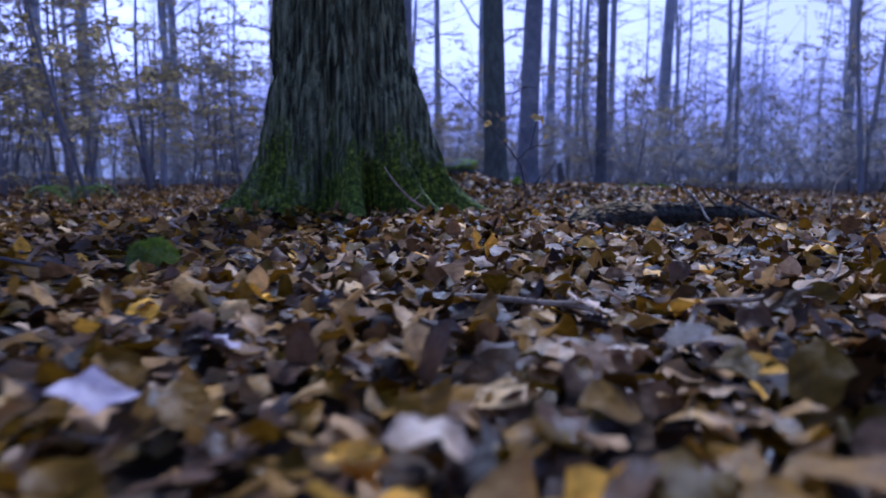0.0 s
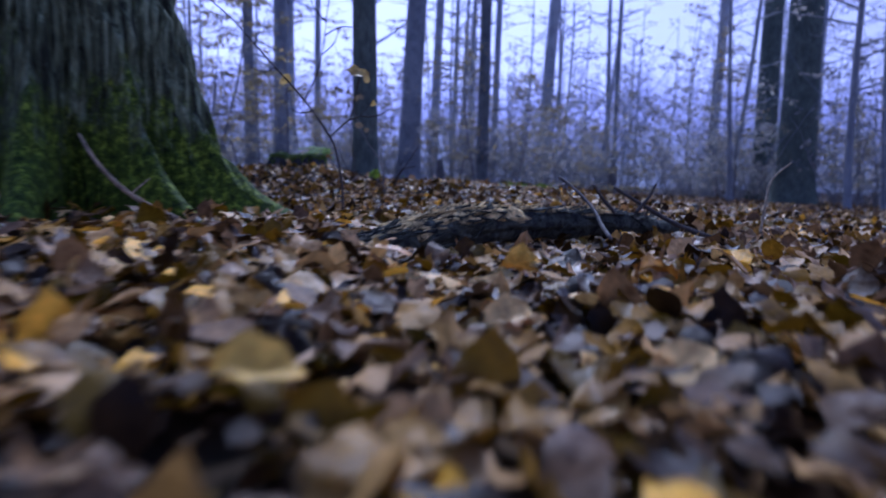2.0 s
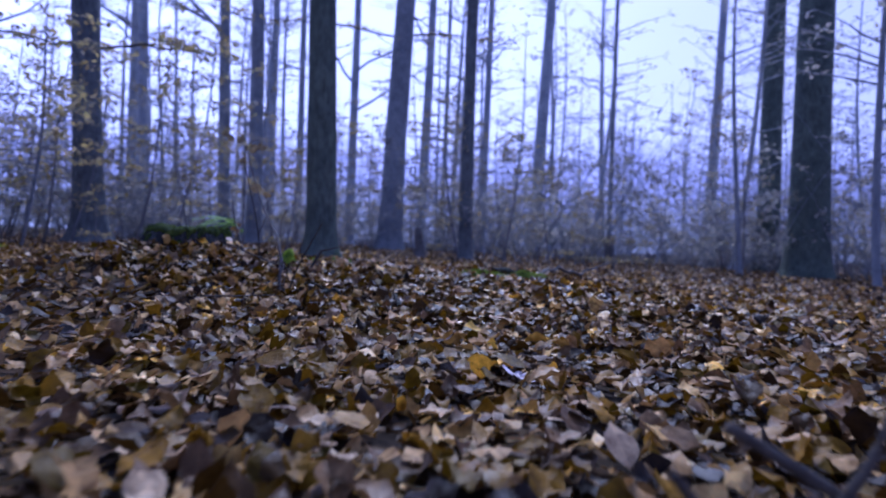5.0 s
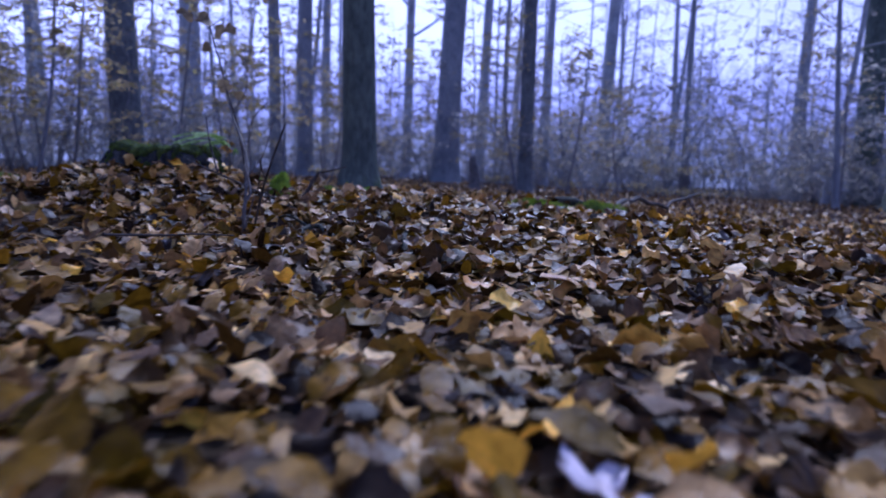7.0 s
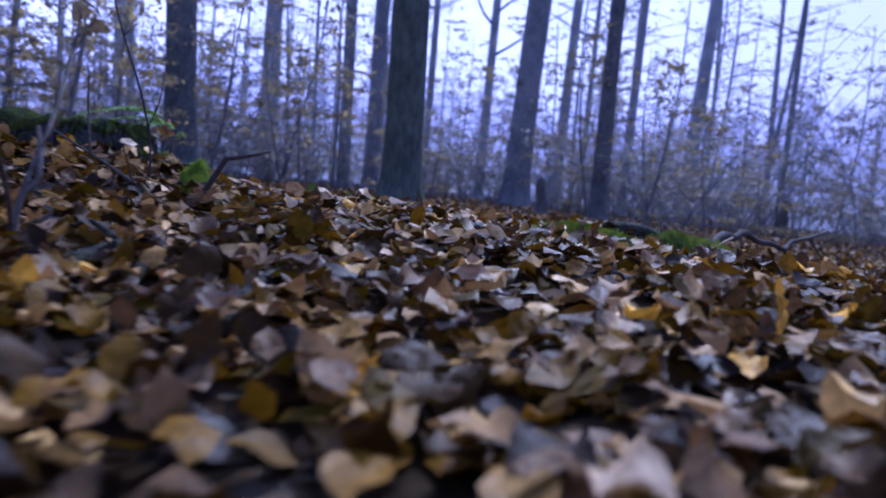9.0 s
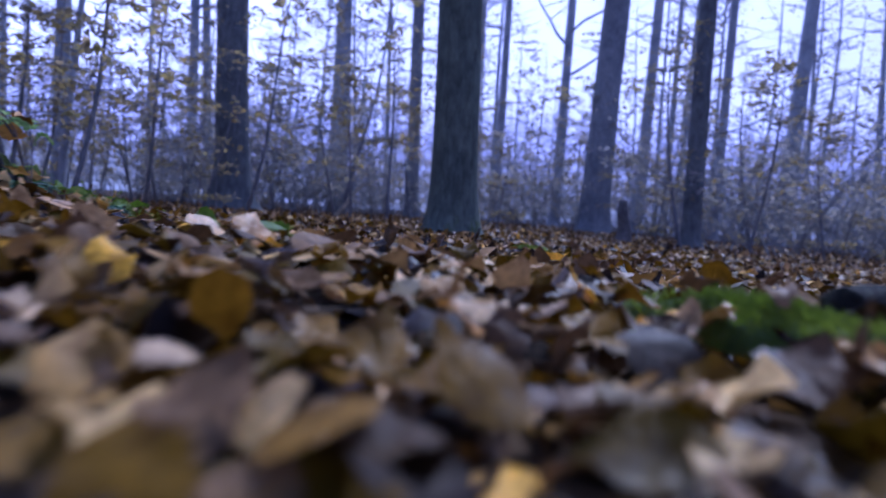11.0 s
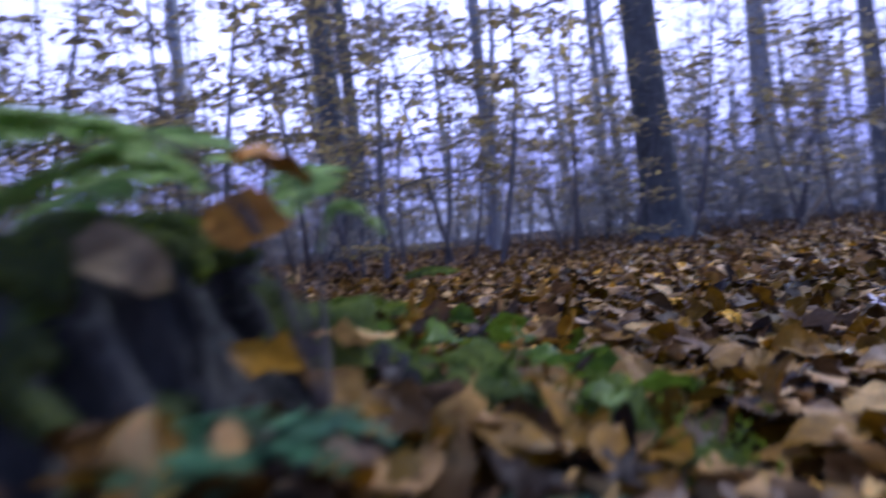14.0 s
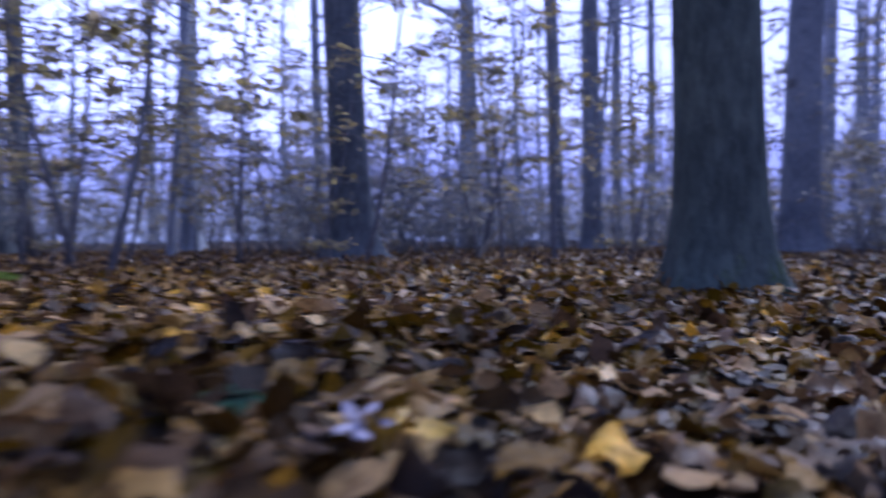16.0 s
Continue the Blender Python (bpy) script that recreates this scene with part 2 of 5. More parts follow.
def moss_material(name="moss", tone=1.2):
    m, n, l, b = mat(name)
    f = noise_tex(n, l, 18, 8, rough=0.75)
    c = ramp(n, [(p, tuple(tone * q for q in col)) for p, col in ((0.3, (0.03, 0.055, 0.003)), (0.5, (0.15, 0.215, 0.010)), (0.7, (0.33, 0.40, 0.025)))])
    l.new(f.outputs[0], c.inputs[0])
    l.new(c.outputs[0], b.inputs["Base Color"])
    b.inputs["Roughness"].default_value = 0.9
    b.inputs["Sheen Weight"].default_value = 0.1
    tuft = noise_tex(n, l, 140, 4, rough=0.7)
    bump(n, l, tuft.outputs[0], 1.0, 0.02, b)
    tr, ms = n.new("ShaderNodeBsdfTranslucent"), n.new("ShaderNodeMixShader")
    l.new(c.outputs[0], tr.inputs["Color"])
    ms.inputs[0].default_value = 0.4
    l.new(b.outputs[0], ms.inputs[1])
    l.new(tr.outputs[0], ms.inputs[2])
    l.new(ms.outputs[0], n["Material Output"].inputs["Surface"])
    return m


MOSS = moss_material()
STUMP_MOSS = moss_material("dark_stump_moss", 0.62)
BRIGHT_MOSS = moss_material("yellow_green_moss", 2.1)


def soil_material():
    m, n, l, b = mat("leaf_mould")
    tc, vor = n.new("ShaderNodeTexCoord"), n.new("ShaderNodeTexVoronoi")
    l.new(tc.outputs["Object"], vor.inputs["Vector"])
    vor.inputs["Scale"].default_value = 16
    sep = n.new("ShaderNodeSeparateColor")
    l.new(vor.outputs["Color"], sep.inputs[0])
    c = ramp(n, [(0.0, (0.02, 0.012, 0.006)), (0.3, (0.05, 0.028, 0.012)), (0.5, (0.09, 0.058, 0.028)), (0.7, (0.035, 0.023, 0.011)), (0.85, (0.14, 0.10, 0.06))], "CONSTANT")
    l.new(sep.outputs[0], c.inputs[0])
    big = noise_tex(n, l, 1.2, 5)
    br = ramp(n, [(0.3, (0.6, 0.6, 0.6)), (0.7, (1.2, 1.2, 1.2))])
    l.new(big.outputs[0], br.inputs[0])
    l.new(mix(n, l, 1.0, c.outputs[0], br.outputs[0], "MULTIPLY"), b.inputs["Base Color"])
    b.inputs["Roughness"].default_value = 0.9
    b.inputs["Specular IOR Level"].default_value = 0.08
    bump(n, l, vor.outputs["Distance"], 0.6, 0.03, b)
    return m


SOIL = soil_material()

# ---------- mesh helpers ----------
rng = np.random.default_rng(7)


def mesh_from(name, verts, faces, material, uvs=None, smooth=True):
    me = bpy.data.meshes.new(name)
    me.from_pydata(np.asarray(verts).tolist() if len(verts) else [], [], faces)
    if uvs is not None:
        layer = me.uv_layers.new(name="UVMap")
        idx = np.empty(len(me.loops), dtype=np.int32)
        me.loops.foreach_get("vertex_index", idx)
        layer.data.foreach_set("uv", np.asarray(uvs, dtype=np.float32)[idx].ravel())
    if smooth:
        me.polygons.foreach_set("use_smooth", [True] * len(me.polygons))
    me.materials.append(material)
    me.update()
    return me


def child(name, me, parent, label=""):
    ob = new(name, me)
    ob.parent = parent
    return tagged(ob, label) if label else ob


def empty_at(name, x, y, z, rz=0.0, s=1.0):
    ob = new(name)
    ob.matrix_basis = pose(x, y, z, 0, 0, rz) @ Matrix.Scale(s, 4)
    return ob


class Soup:
    """Collects vertices and faces of one mesh."""

    def __init__(self):
        self.v, self.f, self.uv, self.n = [], [], [], 0

    def add(self, verts, faces, uv=None):
        verts = np.asarray(verts, dtype=float)
        self.v.append(verts)
        self.uv.append(np.full((len(verts), 2), 0.5) if uv is None else np.asarray(uv))
        self.f += [tuple(i + self.n for i in f) for f in faces]
        self.n += len(verts)

    def tube(self, pts, radii, segs=6, cap=True):
        pts = np.asarray(pts, dtype=float)
        rings = []
        for i, p in enumerate(pts):
            d = pts[min(i + 1, len(pts) - 1)] - pts[max(i - 1, 0)]
            d = d / (np.linalg.norm(d) + 1e-9)
            a = np.cross(d, (0.31, 0.17, 0.93) if abs(d[2]) < 0.9 else (0.93, 0.2, 0.3))
            a /= np.linalg.norm(a) + 1e-9
            c = np.cross(d, a)
            ang = np.linspace(0, 2 * math.pi, segs, endpoint=False)
            rings.append(p + radii[i] * (np.cos(ang)[:, None] * a + np.sin(ang)[:, None] * c))
        f = [(i * segs + j, i * segs + (j + 1) % segs, (i + 1) * segs + (j + 1) % segs, (i + 1) * segs + j)
             for i in range(len(pts) - 1) for j in range(segs)]
        if cap:
            f += [tuple(range(segs - 1, -1, -1)), tuple(range((len(pts) - 1) * segs, len(pts) * segs))]
        self.add(np.concatenate(rings), f)

    def mesh(self, name, material, smooth=True):
        return mesh_from(name, np.concatenate(self.v), self.f, material, np.concatenate(self.uv), smooth)


# ---------- ground ----------
BUMPS = ((2.2, 6.1, 0.9, 0.092), (0.6, 6.9, 0.9, 0.106), (1.3, 5.0, 0.8, -0.029), (0.6, 2.2, 1.2, 0.02), (2.5, 4.5, 1.2, 0.016),
         (0.2, 8.8, 1.2, 0.045), (-1.0, 12.0, 3.0, 0.05), (-0.15, 3.5, 0.7, 0.05), (0.45, 6.87, 0.42, 0.112), (0.58, 6.58, 0.15, 0.016), (0.88, 7.05, 0.30, -0.052),
         (0.85, 2.70, 0.20, -0.034), (1.22, 2.95, 0.22, -0.030))


def ground_z(x, y):
    x, y = np.asarray(x, dtype=float), np.asarray(y, dtype=float)
    z = 0.035 + 0 * x
    for bx, by, s, h in BUMPS:
        z = z + h * np.exp(-((x - bx) ** 2 + (y - by) ** 2) / (2 * s * s))
    z = z + 0.012 * np.sin(2.3 * x + 1.1 * y) * np.sin(1.9 * y - 0.7 * x + 1.0) + 0.006 * np.sin(5.3 * x - 3.1 * y)
    z = z - 0.022 * (np.sqrt(np.clip(x - 1.6, 0, 12.4) ** 2 + 0.36) - 0.6)
    r = np.hypot(x - 1, y - 6)
    far = np.clip((r - 10) / 30, 0, 1)
    return z + far * (0.25 * np.sin(0.13 * x + 0.6) * np.sin(0.11 * y))


def build_ground():
    # one sheet: fine in the middle, widening to the horizon
    steps = np.concatenate([np.arange(0, 6, 0.12), np.geomspace(6, 400, 46)])
    ax = np.concatenate([-steps[:0:-1], steps])
    gx, gy = np.meshgrid(ax + 1.0, ax + 5.0)
    v = np.stack([gx.ravel(), gy.ravel(), ground_z(gx, gy).ravel()], 1)
    k = len(ax)
    f = [(j * k + i, j * k + i + 1, (j + 1) * k + i + 1, (j + 1) * k + i) for j in range(k - 1) for i in range(k - 1)]
    return tagged(new("ground", mesh_from("ground", v, f, SOIL)), "dark forest soil under rotting leaf mould", "ground", kind="structure")


ground = build_ground()


# ---------- leaves ----------
def beech_leaf(stations, curl, fold, wave, seed):
    """An oval leaf, 1 long, its stalk end at -0.5: rows of left, middle, right."""
    r = np.random.default_rng(seed)
    v, uv = [], []
    for i in range(stations):
        u = i / (stations - 1)
        w = 0.33 * math.sin(math.pi * u ** 0.85) ** 0.72 * (1 - 0.30 * u ** 4) + 0.006
        x = u - 0.5
        zc = curl * (0.25 - x * x) * 2
        tw = r.normal(0, 0.05)
        for s in (-1, 0, 1):
            z = zc + (fold * w if s else 0) + (wave * math.sin(u * 9 + s * 1.4 + seed) * w if s else 0) + s * tw
            v.append((x + s * r.normal(0, 0.012), s * w * (1 + r.normal(0, 0.10)), z + r.normal(0, 0.012)))
            uv.append((u, 0.5 + 0.5 * s * w / 0.35))
    f = []
    for i in range(stations - 1):
        a, b = 3 * i, 3 * i + 3
        f += [(a, b, b + 1, a + 1), (a + 1, b + 1, b + 2, a + 2)]
    v.append((-0.68, 0.0, curl * -0.1)), uv.append((0.0, 0.5))
    f.append((len(v) - 1, 2, 0))
    return np.array(v), f, np.array(uv)


def lobed_leaf(seed, curl):
    """A five-lobed maple-like leaf, 1 across."""
    r = np.random.default_rng(seed)
    v, uv = [(0, 0, 0.0)], [(0.3, 0.5)]
    for i in range(31):
        a = math.radians(-150 + 300 * i / 30)
        rad = (0.20 + 0.34 * abs(math.cos(3 * a)) ** 1.3) * (1 - 0.3 * abs(a) / 2.6) * (1 + r.normal(0, 0.05))
        v.append((rad * math.cos(a), rad * math.sin(a), curl * rad * rad * 2 + r.normal(0, 0.03)))
        uv.append((0.3 + 0.7 * rad * abs(math.cos(a)), 0.5 + 0.5 * rad * math.sin(a)))
    f = [(0, i, i + 1) for i in range(1, 31)]
    return np.array(v), f, np.array(uv)


NEAR_LEAVES = [beech_leaf(7, c, fo, w, k) for k, (c, fo, w) in enumerate(
    [(0.06, 0.14, 0.16), (-0.12, 0.30, 0.22), (0.16, -0.18, 0.30), (0.04, 0.70, 0.14), (-0.22, 0.08, 0.34), (0.34, 0.25, 0.28), (0.05, -0.30, 0.45)])]
NEAR_LEAVES += [lobed_leaf(31, 0.25), lobed_leaf(32, -0.3)]
MID_LEAVES = [beech_leaf(4, c, fo, w, k + 20) for k, (c, fo, w) in enumerate([(0.05, 0.12, 0.12), (-0.10, 0.25, 0.2), (0.14, -0.15, 0.2), (0.0, 0.45, 0.2)])]
MID_LEAVES += [lobed_leaf(33, 0.2)]
FAR_LEAVES = [(np.array([(-0.5, 0, 0), (0, -0.33, 0.08), (0.5, 0, -0.05), (0, 0.33, 0.1)]), [(0, 1, 2, 3)], np.array([(0, .5), (.5, 0), (1, .5), (.5, 1)]))]


def rotations(yaw, tilt, roll):
    cy, sy, ct, st, cr, sr = np.cos(yaw), np.sin(yaw), np.cos(tilt), np.sin(tilt), np.cos(roll), np.sin(roll)
    o, i = np.zeros_like(yaw), np.ones_like(yaw)
    rz = np.stack([cy, -sy, o, sy, cy, o, o, o, i], 1).reshape(-1, 3, 3)
    ry = np.stack([ct, o, st, o, i, o, -st, o, ct], 1).reshape(-1, 3, 3)
    rx = np.stack([i, o, o, o, cr, -sr, o, sr, cr], 1).reshape(-1, 3, 3)
    return rz @ ry @ rx


def scatter(name, templates, weights, place, size, rot, material):
    """One mesh of many leaves, from templates set at places."""
    pick = rng.choice(len(templates), len(place), p=np.array(weights) / sum(weights))
    vs, uvs, fs, base = [], [], [], 0
    for k, (tv, tf, tuv) in enumerate(templates):
        idx = np.nonzero(pick == k)[0]
        if not len(idx):
            continue
        pts = np.einsum("nij,vj->nvi", rot[idx], tv) * size[idx, None, None] + place[idx, None, :]
        vs.append(pts.reshape(-1, 3))
        uvs.append(np.tile(tuv, (len(idx), 1)))
        off = base + np.arange(len(idx)) * len(tv)
        for f in tf:
            fs += (np.array(f)[None, :] + off[:, None]).tolist()
        base += len(idx) * len(tv)
    return mesh_from(name, np.concatenate(vs), fs, material, np.concatenate(uvs))


TRACK = ((0.1, -0.5), (0.45, 0.75), (0.9, 2.1), (1.3, 3.1), (1.65, 4.15), (1.9, 5.3), (1.9, 6.0), (1.45, 6.5), (1.05, 7.0), (1.1, 7.9), (1.2, 9.0))


def off_track(x, y):
    """Distance from the trodden line through the litter."""
    best = np.full(np.shape(x), 1e9)
    for (ax, ay), (bx, by) in zip(TRACK[:-1], TRACK[1:]):
        ex, ey = bx - ax, by - ay
        s = np.clip(((x - ax) * ex + (y - ay) * ey) / (ex * ex + ey * ey), 0, 1)
        best = np.minimum(best, np.hypot(x - ax - s * ex, y - ay - s * ey))
    return best


LOG_LINE = ((0.71, 2.67), (0.93, 2.83), (1.29, 3.09), (1.75, 3.27))
OAK_AT, STUMP_AT = (-0.17, 3.5), (0.48, 6.87)


def leaf_places(count, x0, x1, y0, y1, near, far):
    x, y = rng.uniform(x0, x1, count), rng.uniform(y0, y1, count)
    d = off_track(x, y)
    ragged = d + 2.2 * np.clip(d / 4.2, 0, 1) ** 2 * (np.modf(np.abs(np.sin(x * 127.1 + y * 311.7)) * 4375.85)[0] - 0.5) + 0.25 * np.clip(d - 2, 0, 1) * np.sin(2.1 * x + 1.3 * y)
    keep = (ragged >= near) & (ragged < far)
    keep &= np.hypot(x - OAK_AT[0], y - OAK_AT[1]) > 0.42
    keep &= np.hypot(x - STUMP_AT[0], y - STUMP_AT[1]) > 0.27
    lines = [(a, b, 0.095) for a, b in zip(LOG_LINE[:-1], LOG_LINE[1:])] + [((0.24, 1.39), (0.36, 1.26), 0.036), ((0.36, 1.26), (0.52, 1.17), 0.036), ((0.33, 1.24), (0.50, 1.12), 0.025)]
    lines += [((2.03, 6.30), (2.13, 6.20), 0.03), ((2.13, 6.20), (2.24, 6.14), 0.03)]
    for (ax, ay), (bx, by), wide in lines:
        ex, ey = bx - ax, by - ay
        u = np.clip(((x - ax) * ex + (y - ay) * ey) / (ex * ex + ey * ey), 0, 1)
        keep &= np.hypot(x - ax - u * ex, y - ay - u * ey) > wide
    return x[keep], y[keep], d[keep]


def litter_mesh(name, templates, weights, x, y, d, size, lift, tilt, material=LITTER):
    n = len(x)
    s = size * rng.lognormal(-0.02, 0.17, n)
    steep = np.where(rng.random(n) < 0.18, 0.95, tilt) * np.abs(rng.normal(0, 1, n)).clip(0, 1.5) * np.clip(0.55 + d * 2.0, 0.55, 1)
    rot = rotations(rng.uniform(0, 2 * math.pi, n), steep * rng.choice([-1, 1], n), rng.normal(0, 0.75 * tilt, n) + (rng.random(n) < 0.4) * math.pi)
    z = ground_z(x, y) + rng.random(n) ** 1.3 * lift + 0.25 * s * np.sin(steep)
    return scatter(name, templates, weights, np.stack([x, y, z], 1), s, rot, material)


x, y, d = leaf_places(120000, -1.6, 4.2, -1.5, 10.5, 0.0, 1.1)
litter = tagged(new("leaf_litter", litter_mesh("leaf_litter", NEAR_LEAVES, [1.3, 1, 1, .7, .9, .6, .8, .14, .12], x[:28000], y[:28000], d[:28000], 0.059, 0.044, 0.38)),
                "deep litter of curled brown and tan beech leaves", "leaf litter", kind="stuff")
x, y, d = leaf_places(170000, -6, 9, -3.5, 15, 1.1, 4.2)
tagged(new("leaf_litter", litter_mesh("leaf_litter_mid", MID_LEAVES, [1, 1, 1, 1, .14], x[:60000], y[:60000], d[:60000], 0.058, 0.045, 0.40)),
       "brown leaf litter between the trees", "leaf litter", kind="stuff")
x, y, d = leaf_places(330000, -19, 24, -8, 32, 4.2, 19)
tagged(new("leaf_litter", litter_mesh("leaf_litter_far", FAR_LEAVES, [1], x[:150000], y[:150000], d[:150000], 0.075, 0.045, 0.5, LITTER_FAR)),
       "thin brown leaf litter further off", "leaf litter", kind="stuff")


# ---------- trees ----------
def trunk_mesh(name, height, radius, material, seed, flare=0.6, segs=14, rings=22, bend=0.02, lean=(0, 0), top=0.35):
    r = np.random.default_rng(seed)
    s = Soup()
    zs = np.concatenate([[-0.15, 0.0, 0.05, 0.12, 0.22, 0.4, 0.7], np.linspace(1.1, height, rings)])
    ph = r.uniform(0, 6, 6)
    verts = []
    for z in zs:
        u = max(z, 0) / height
        rad = radius * (1 - (1 - top) * u) * (1 + flare * math.exp(-max(z, 0) / (radius * 0.9 + 0.03)))
        cx = lean[0] * z + bend * height * 0.12 * math.sin(u * 4 + ph[0]) * u ** 0.5
        cy = lean[1] * z + bend * height * 0.12 * math.sin(u * 3.4 + ph[1]) * u ** 0.5
        for j in range(segs):
            a = 2 * math.pi * j / segs
            lob = 1 + 0.16 * math.exp(-max(z, 0) / 0.2) * math.sin(4 * a + ph[2]) + 0.03 * math.sin(3 * a + ph[3] + z) + 0.02 * math.sin(2 * a + 1.7 * z)
            verts.append((cx + rad * lob * math.cos(a), cy + rad * lob * math.sin(a), z))
    k = len(zs)
    f = [(i * segs + j, i * segs + (j + 1) % segs, (i + 1) * segs + (j + 1) % segs, (i + 1) * segs + j) for i in range(k - 1) for j in range(segs)]
    f.append(tuple(range((k - 1) * segs, k * segs)))
    s.add(verts, f)
    axis = lambda z: (lean[0] * z + bend * height * 0.12 * math.sin(z / height * 4 + ph[0]) * (z / height) ** 0.5,
                      lean[1] * z + bend * height * 0.12 * math.sin(z / height * 3.4 + ph[1]) * (z / height) ** 0.5)
    return s.mesh(name, material), axis


def limb_points(start, heading, length, rise, r, n=6, droop=0.0):
    p, pts = np.array(start, dtype=float), []
    for i in range(n):
        pts.append(p.copy())
        h = heading + r.normal(0, 0.18)
        p = p + length / (n - 1) * np.array([math.cos(h), math.sin(h), rise - droop * i / n + r.normal(0, 0.08)])
    return np.array(pts)


def spray(leaves, twigs, pts, r, count, size, spread):
    """Side twigs with leaves in a flat spray along a branch."""
    for i in range(count):
        u = r.uniform(0.15, 1) * (len(pts) - 1)
        a = int(min(u, len(pts) - 2))
        p = pts[a] + (pts[a + 1] - pts[a]) * (u - a)
        h = r.uniform(0, 2 * math.pi)
        q = p + spread * r.uniform(0.4, 1.0) * np.array([math.cos(h), math.sin(h), r.normal(0, 0.2)])
        if twigs is not None:
            twigs.tube([p, (p + q) / 2 + r.normal(0, 0.02, 3), q], [0.004, 0.003, 0.0015], 3, False)
        for k in range(r.integers(2, 6)):
            leaves.append(p + (q - p) * r.uniform(0.2, 1.05) + r.normal(0, 0.03, 3))


LEAF4 = [(np.array([(-0.5, 0, 0), (0.0, -0.3, 0.1), (0.5, 0, -0.06), (0.0, 0.3, 0.1)]), [(0, 1, 2), (0, 2, 3)], np.array([(0, .5), (.5, 0.1), (1, .5), (.5, .9)]))]


def foliage(name, places, size, material, r, droop=0.5):
    n = len(places)
    rot = rotations(r.uniform(0, 2 * math.pi, n), r.normal(0.2, droop, n), r.normal(0, 0.5, n))
    return scatter(name, LEAF4, [1], np.array(places), size * r.lognormal(0, 0.2, n), rot, material)


def tree(name, x, y, diameter, height, material, seed, lean=(0, 0), label="", limbs=7, first=0.42, flare=0.6, segs=14, leaves=220, low=0, group="forest trees", bend=0.02):
    r = np.random.default_rng(seed)
    root = empty_at(name, x, y, float(ground_z(x, y)) - 0.02)
    me, axis = trunk_mesh("trunk", height, diameter / 2, material, seed, flare, segs, bend=bend, lean=lean)
    child("trunk", me, root)
    spots, twigs = [], Soup()
    for i in range(limbs + low):
        z = height * r.uniform(first, 0.97) if i < limbs else r.uniform(2.2, first * height)
        big = i < limbs
        ax, ay = axis(z)
        length = (height * 0.24 * (1.25 - z / height) if big else r.uniform(1.0, 2.4))
        pts = limb_points((ax, ay, z), r.uniform(0, 2 * math.pi), length, 0.55 if big else 0.1, r, 7, droop=0.4)
        s = Soup()
        rad = diameter * (0.16 if big else 0.04) * (1.1 - 0.6 * z / height)
        s.tube(pts, np.linspace(rad, 0.006, len(pts)), 6)
        for k in range(3):
            q = pts[2 + k]
            sub = limb_points(q, r.uniform(0, 6.3), length * 0.45, 0.35, r, 4)
            s.tube(sub, np.linspace(rad * 0.4, 0.004, 4), 4)
            spray(spots, twigs, sub, r, max(3, leaves // (limbs * 12)), 0.06, 0.5)
        child("limb", s.mesh("limb", material), root)
        spray(spots, twigs, pts, r, max(4, leaves // (limbs * 6)), 0.06, 0.6)
    crown = tagged(child("crown", foliage("crown", spots, 0.085, MISTED_LEAF, r), root, "sparse brown autumn leaves"), kind="stuff")
    tagged(child("twigwork", twigs.mesh("twigwork", material), crown), kind="stuff")
    return tagged(root, label or "tall straight grey beech rising from leaf litter", "tree", group)


# the large forest trees that stand free
tree("beech_tree", 1.30, 10.70, 0.35, 21, DARK_BARK, 11, (-0.033, -0.03), "tall dark beech with a slightly flared foot", first=0.5, segs=24, low=1, flare=0.7)
tree("beech_tree", -2.60, 15.1, 0.50, 22, HAZE_MID_BARK, 12, (-0.036, -0.03), "dark lichen-flecked beech among leafy saplings", low=3, first=0.45, segs=20, flare=0.9)
tree("beech_tree", 3.30, 21.0, 0.66, 22, HAZE_GREY_BARK, 13, (0.028, -0.011), "grey beech leaning slightly, moss on its foot", low=2, segs=18)


def leafy_bough(owner, z, west, east, seed):
    """A long level bough across a tree, with drooping leaf sprays."""
    rr = np.random.default_rng(seed)
    for side, reach in ((-1, west), (1, east)):
        pts = np.array([(side * reach * u, -0.5 * u, z + 0.3 * u - 0.35 * u * u + rr.normal(0, 0.03)) for u in np.linspace(0, 1, 8)])
        b, spots = Soup(), []
        b.tube(pts, np.linspace(0.03, 0.006, 8), 6)
        spray(spots, b, pts, rr, int(16 * reach), 0.06, 0.4)
        limb = child("limb", b.mesh("limb", TWIG), owner)
        tagged(child("foliage", foliage("foliage", spots, 0.09, HANGING, rr), limb, "hanging brown leaves"), kind="stuff")


leafy_bough(bpy.data.objects["beech_tree.002"], 6.0, 3.6, 3.0, 5)
leafy_bough(bpy.data.objects["beech_tree.001"], 3.4, 2.0, 2.0, 6)
tree("beech_tree", 4.00, 14.63, 0.25, 19, HAZE_MID_BARK, 14, (-0.010, 0.0), "slim grey beech in thin mist", low=1)
tree("beech_tree", 11.3, 32.0, 0.64, 23, HAZE_PALE_BARK, 15, (0.03, -0.02), "pale smooth beech in the mist")
tree("beech_tree", 12.1, 15.6, 0.86, 24, DARK_BARK, 16, (-0.01, -0.01), "thick dark beech with a broad foot", segs=24, first=0.5)
tree("beech_tree", 14.8, 20.4, 0.70, 23, DARK_BARK, 17, (-0.01, 0.0), "dark straight beech beside a thicker one", segs=18)
tree("beech_tree", -12.4, 17.7, 0.76, 22, HAZE_MID_BARK, 18, (-0.02, -0.02), "dark double-stemmed beech among saplings", low=4, segs=18)
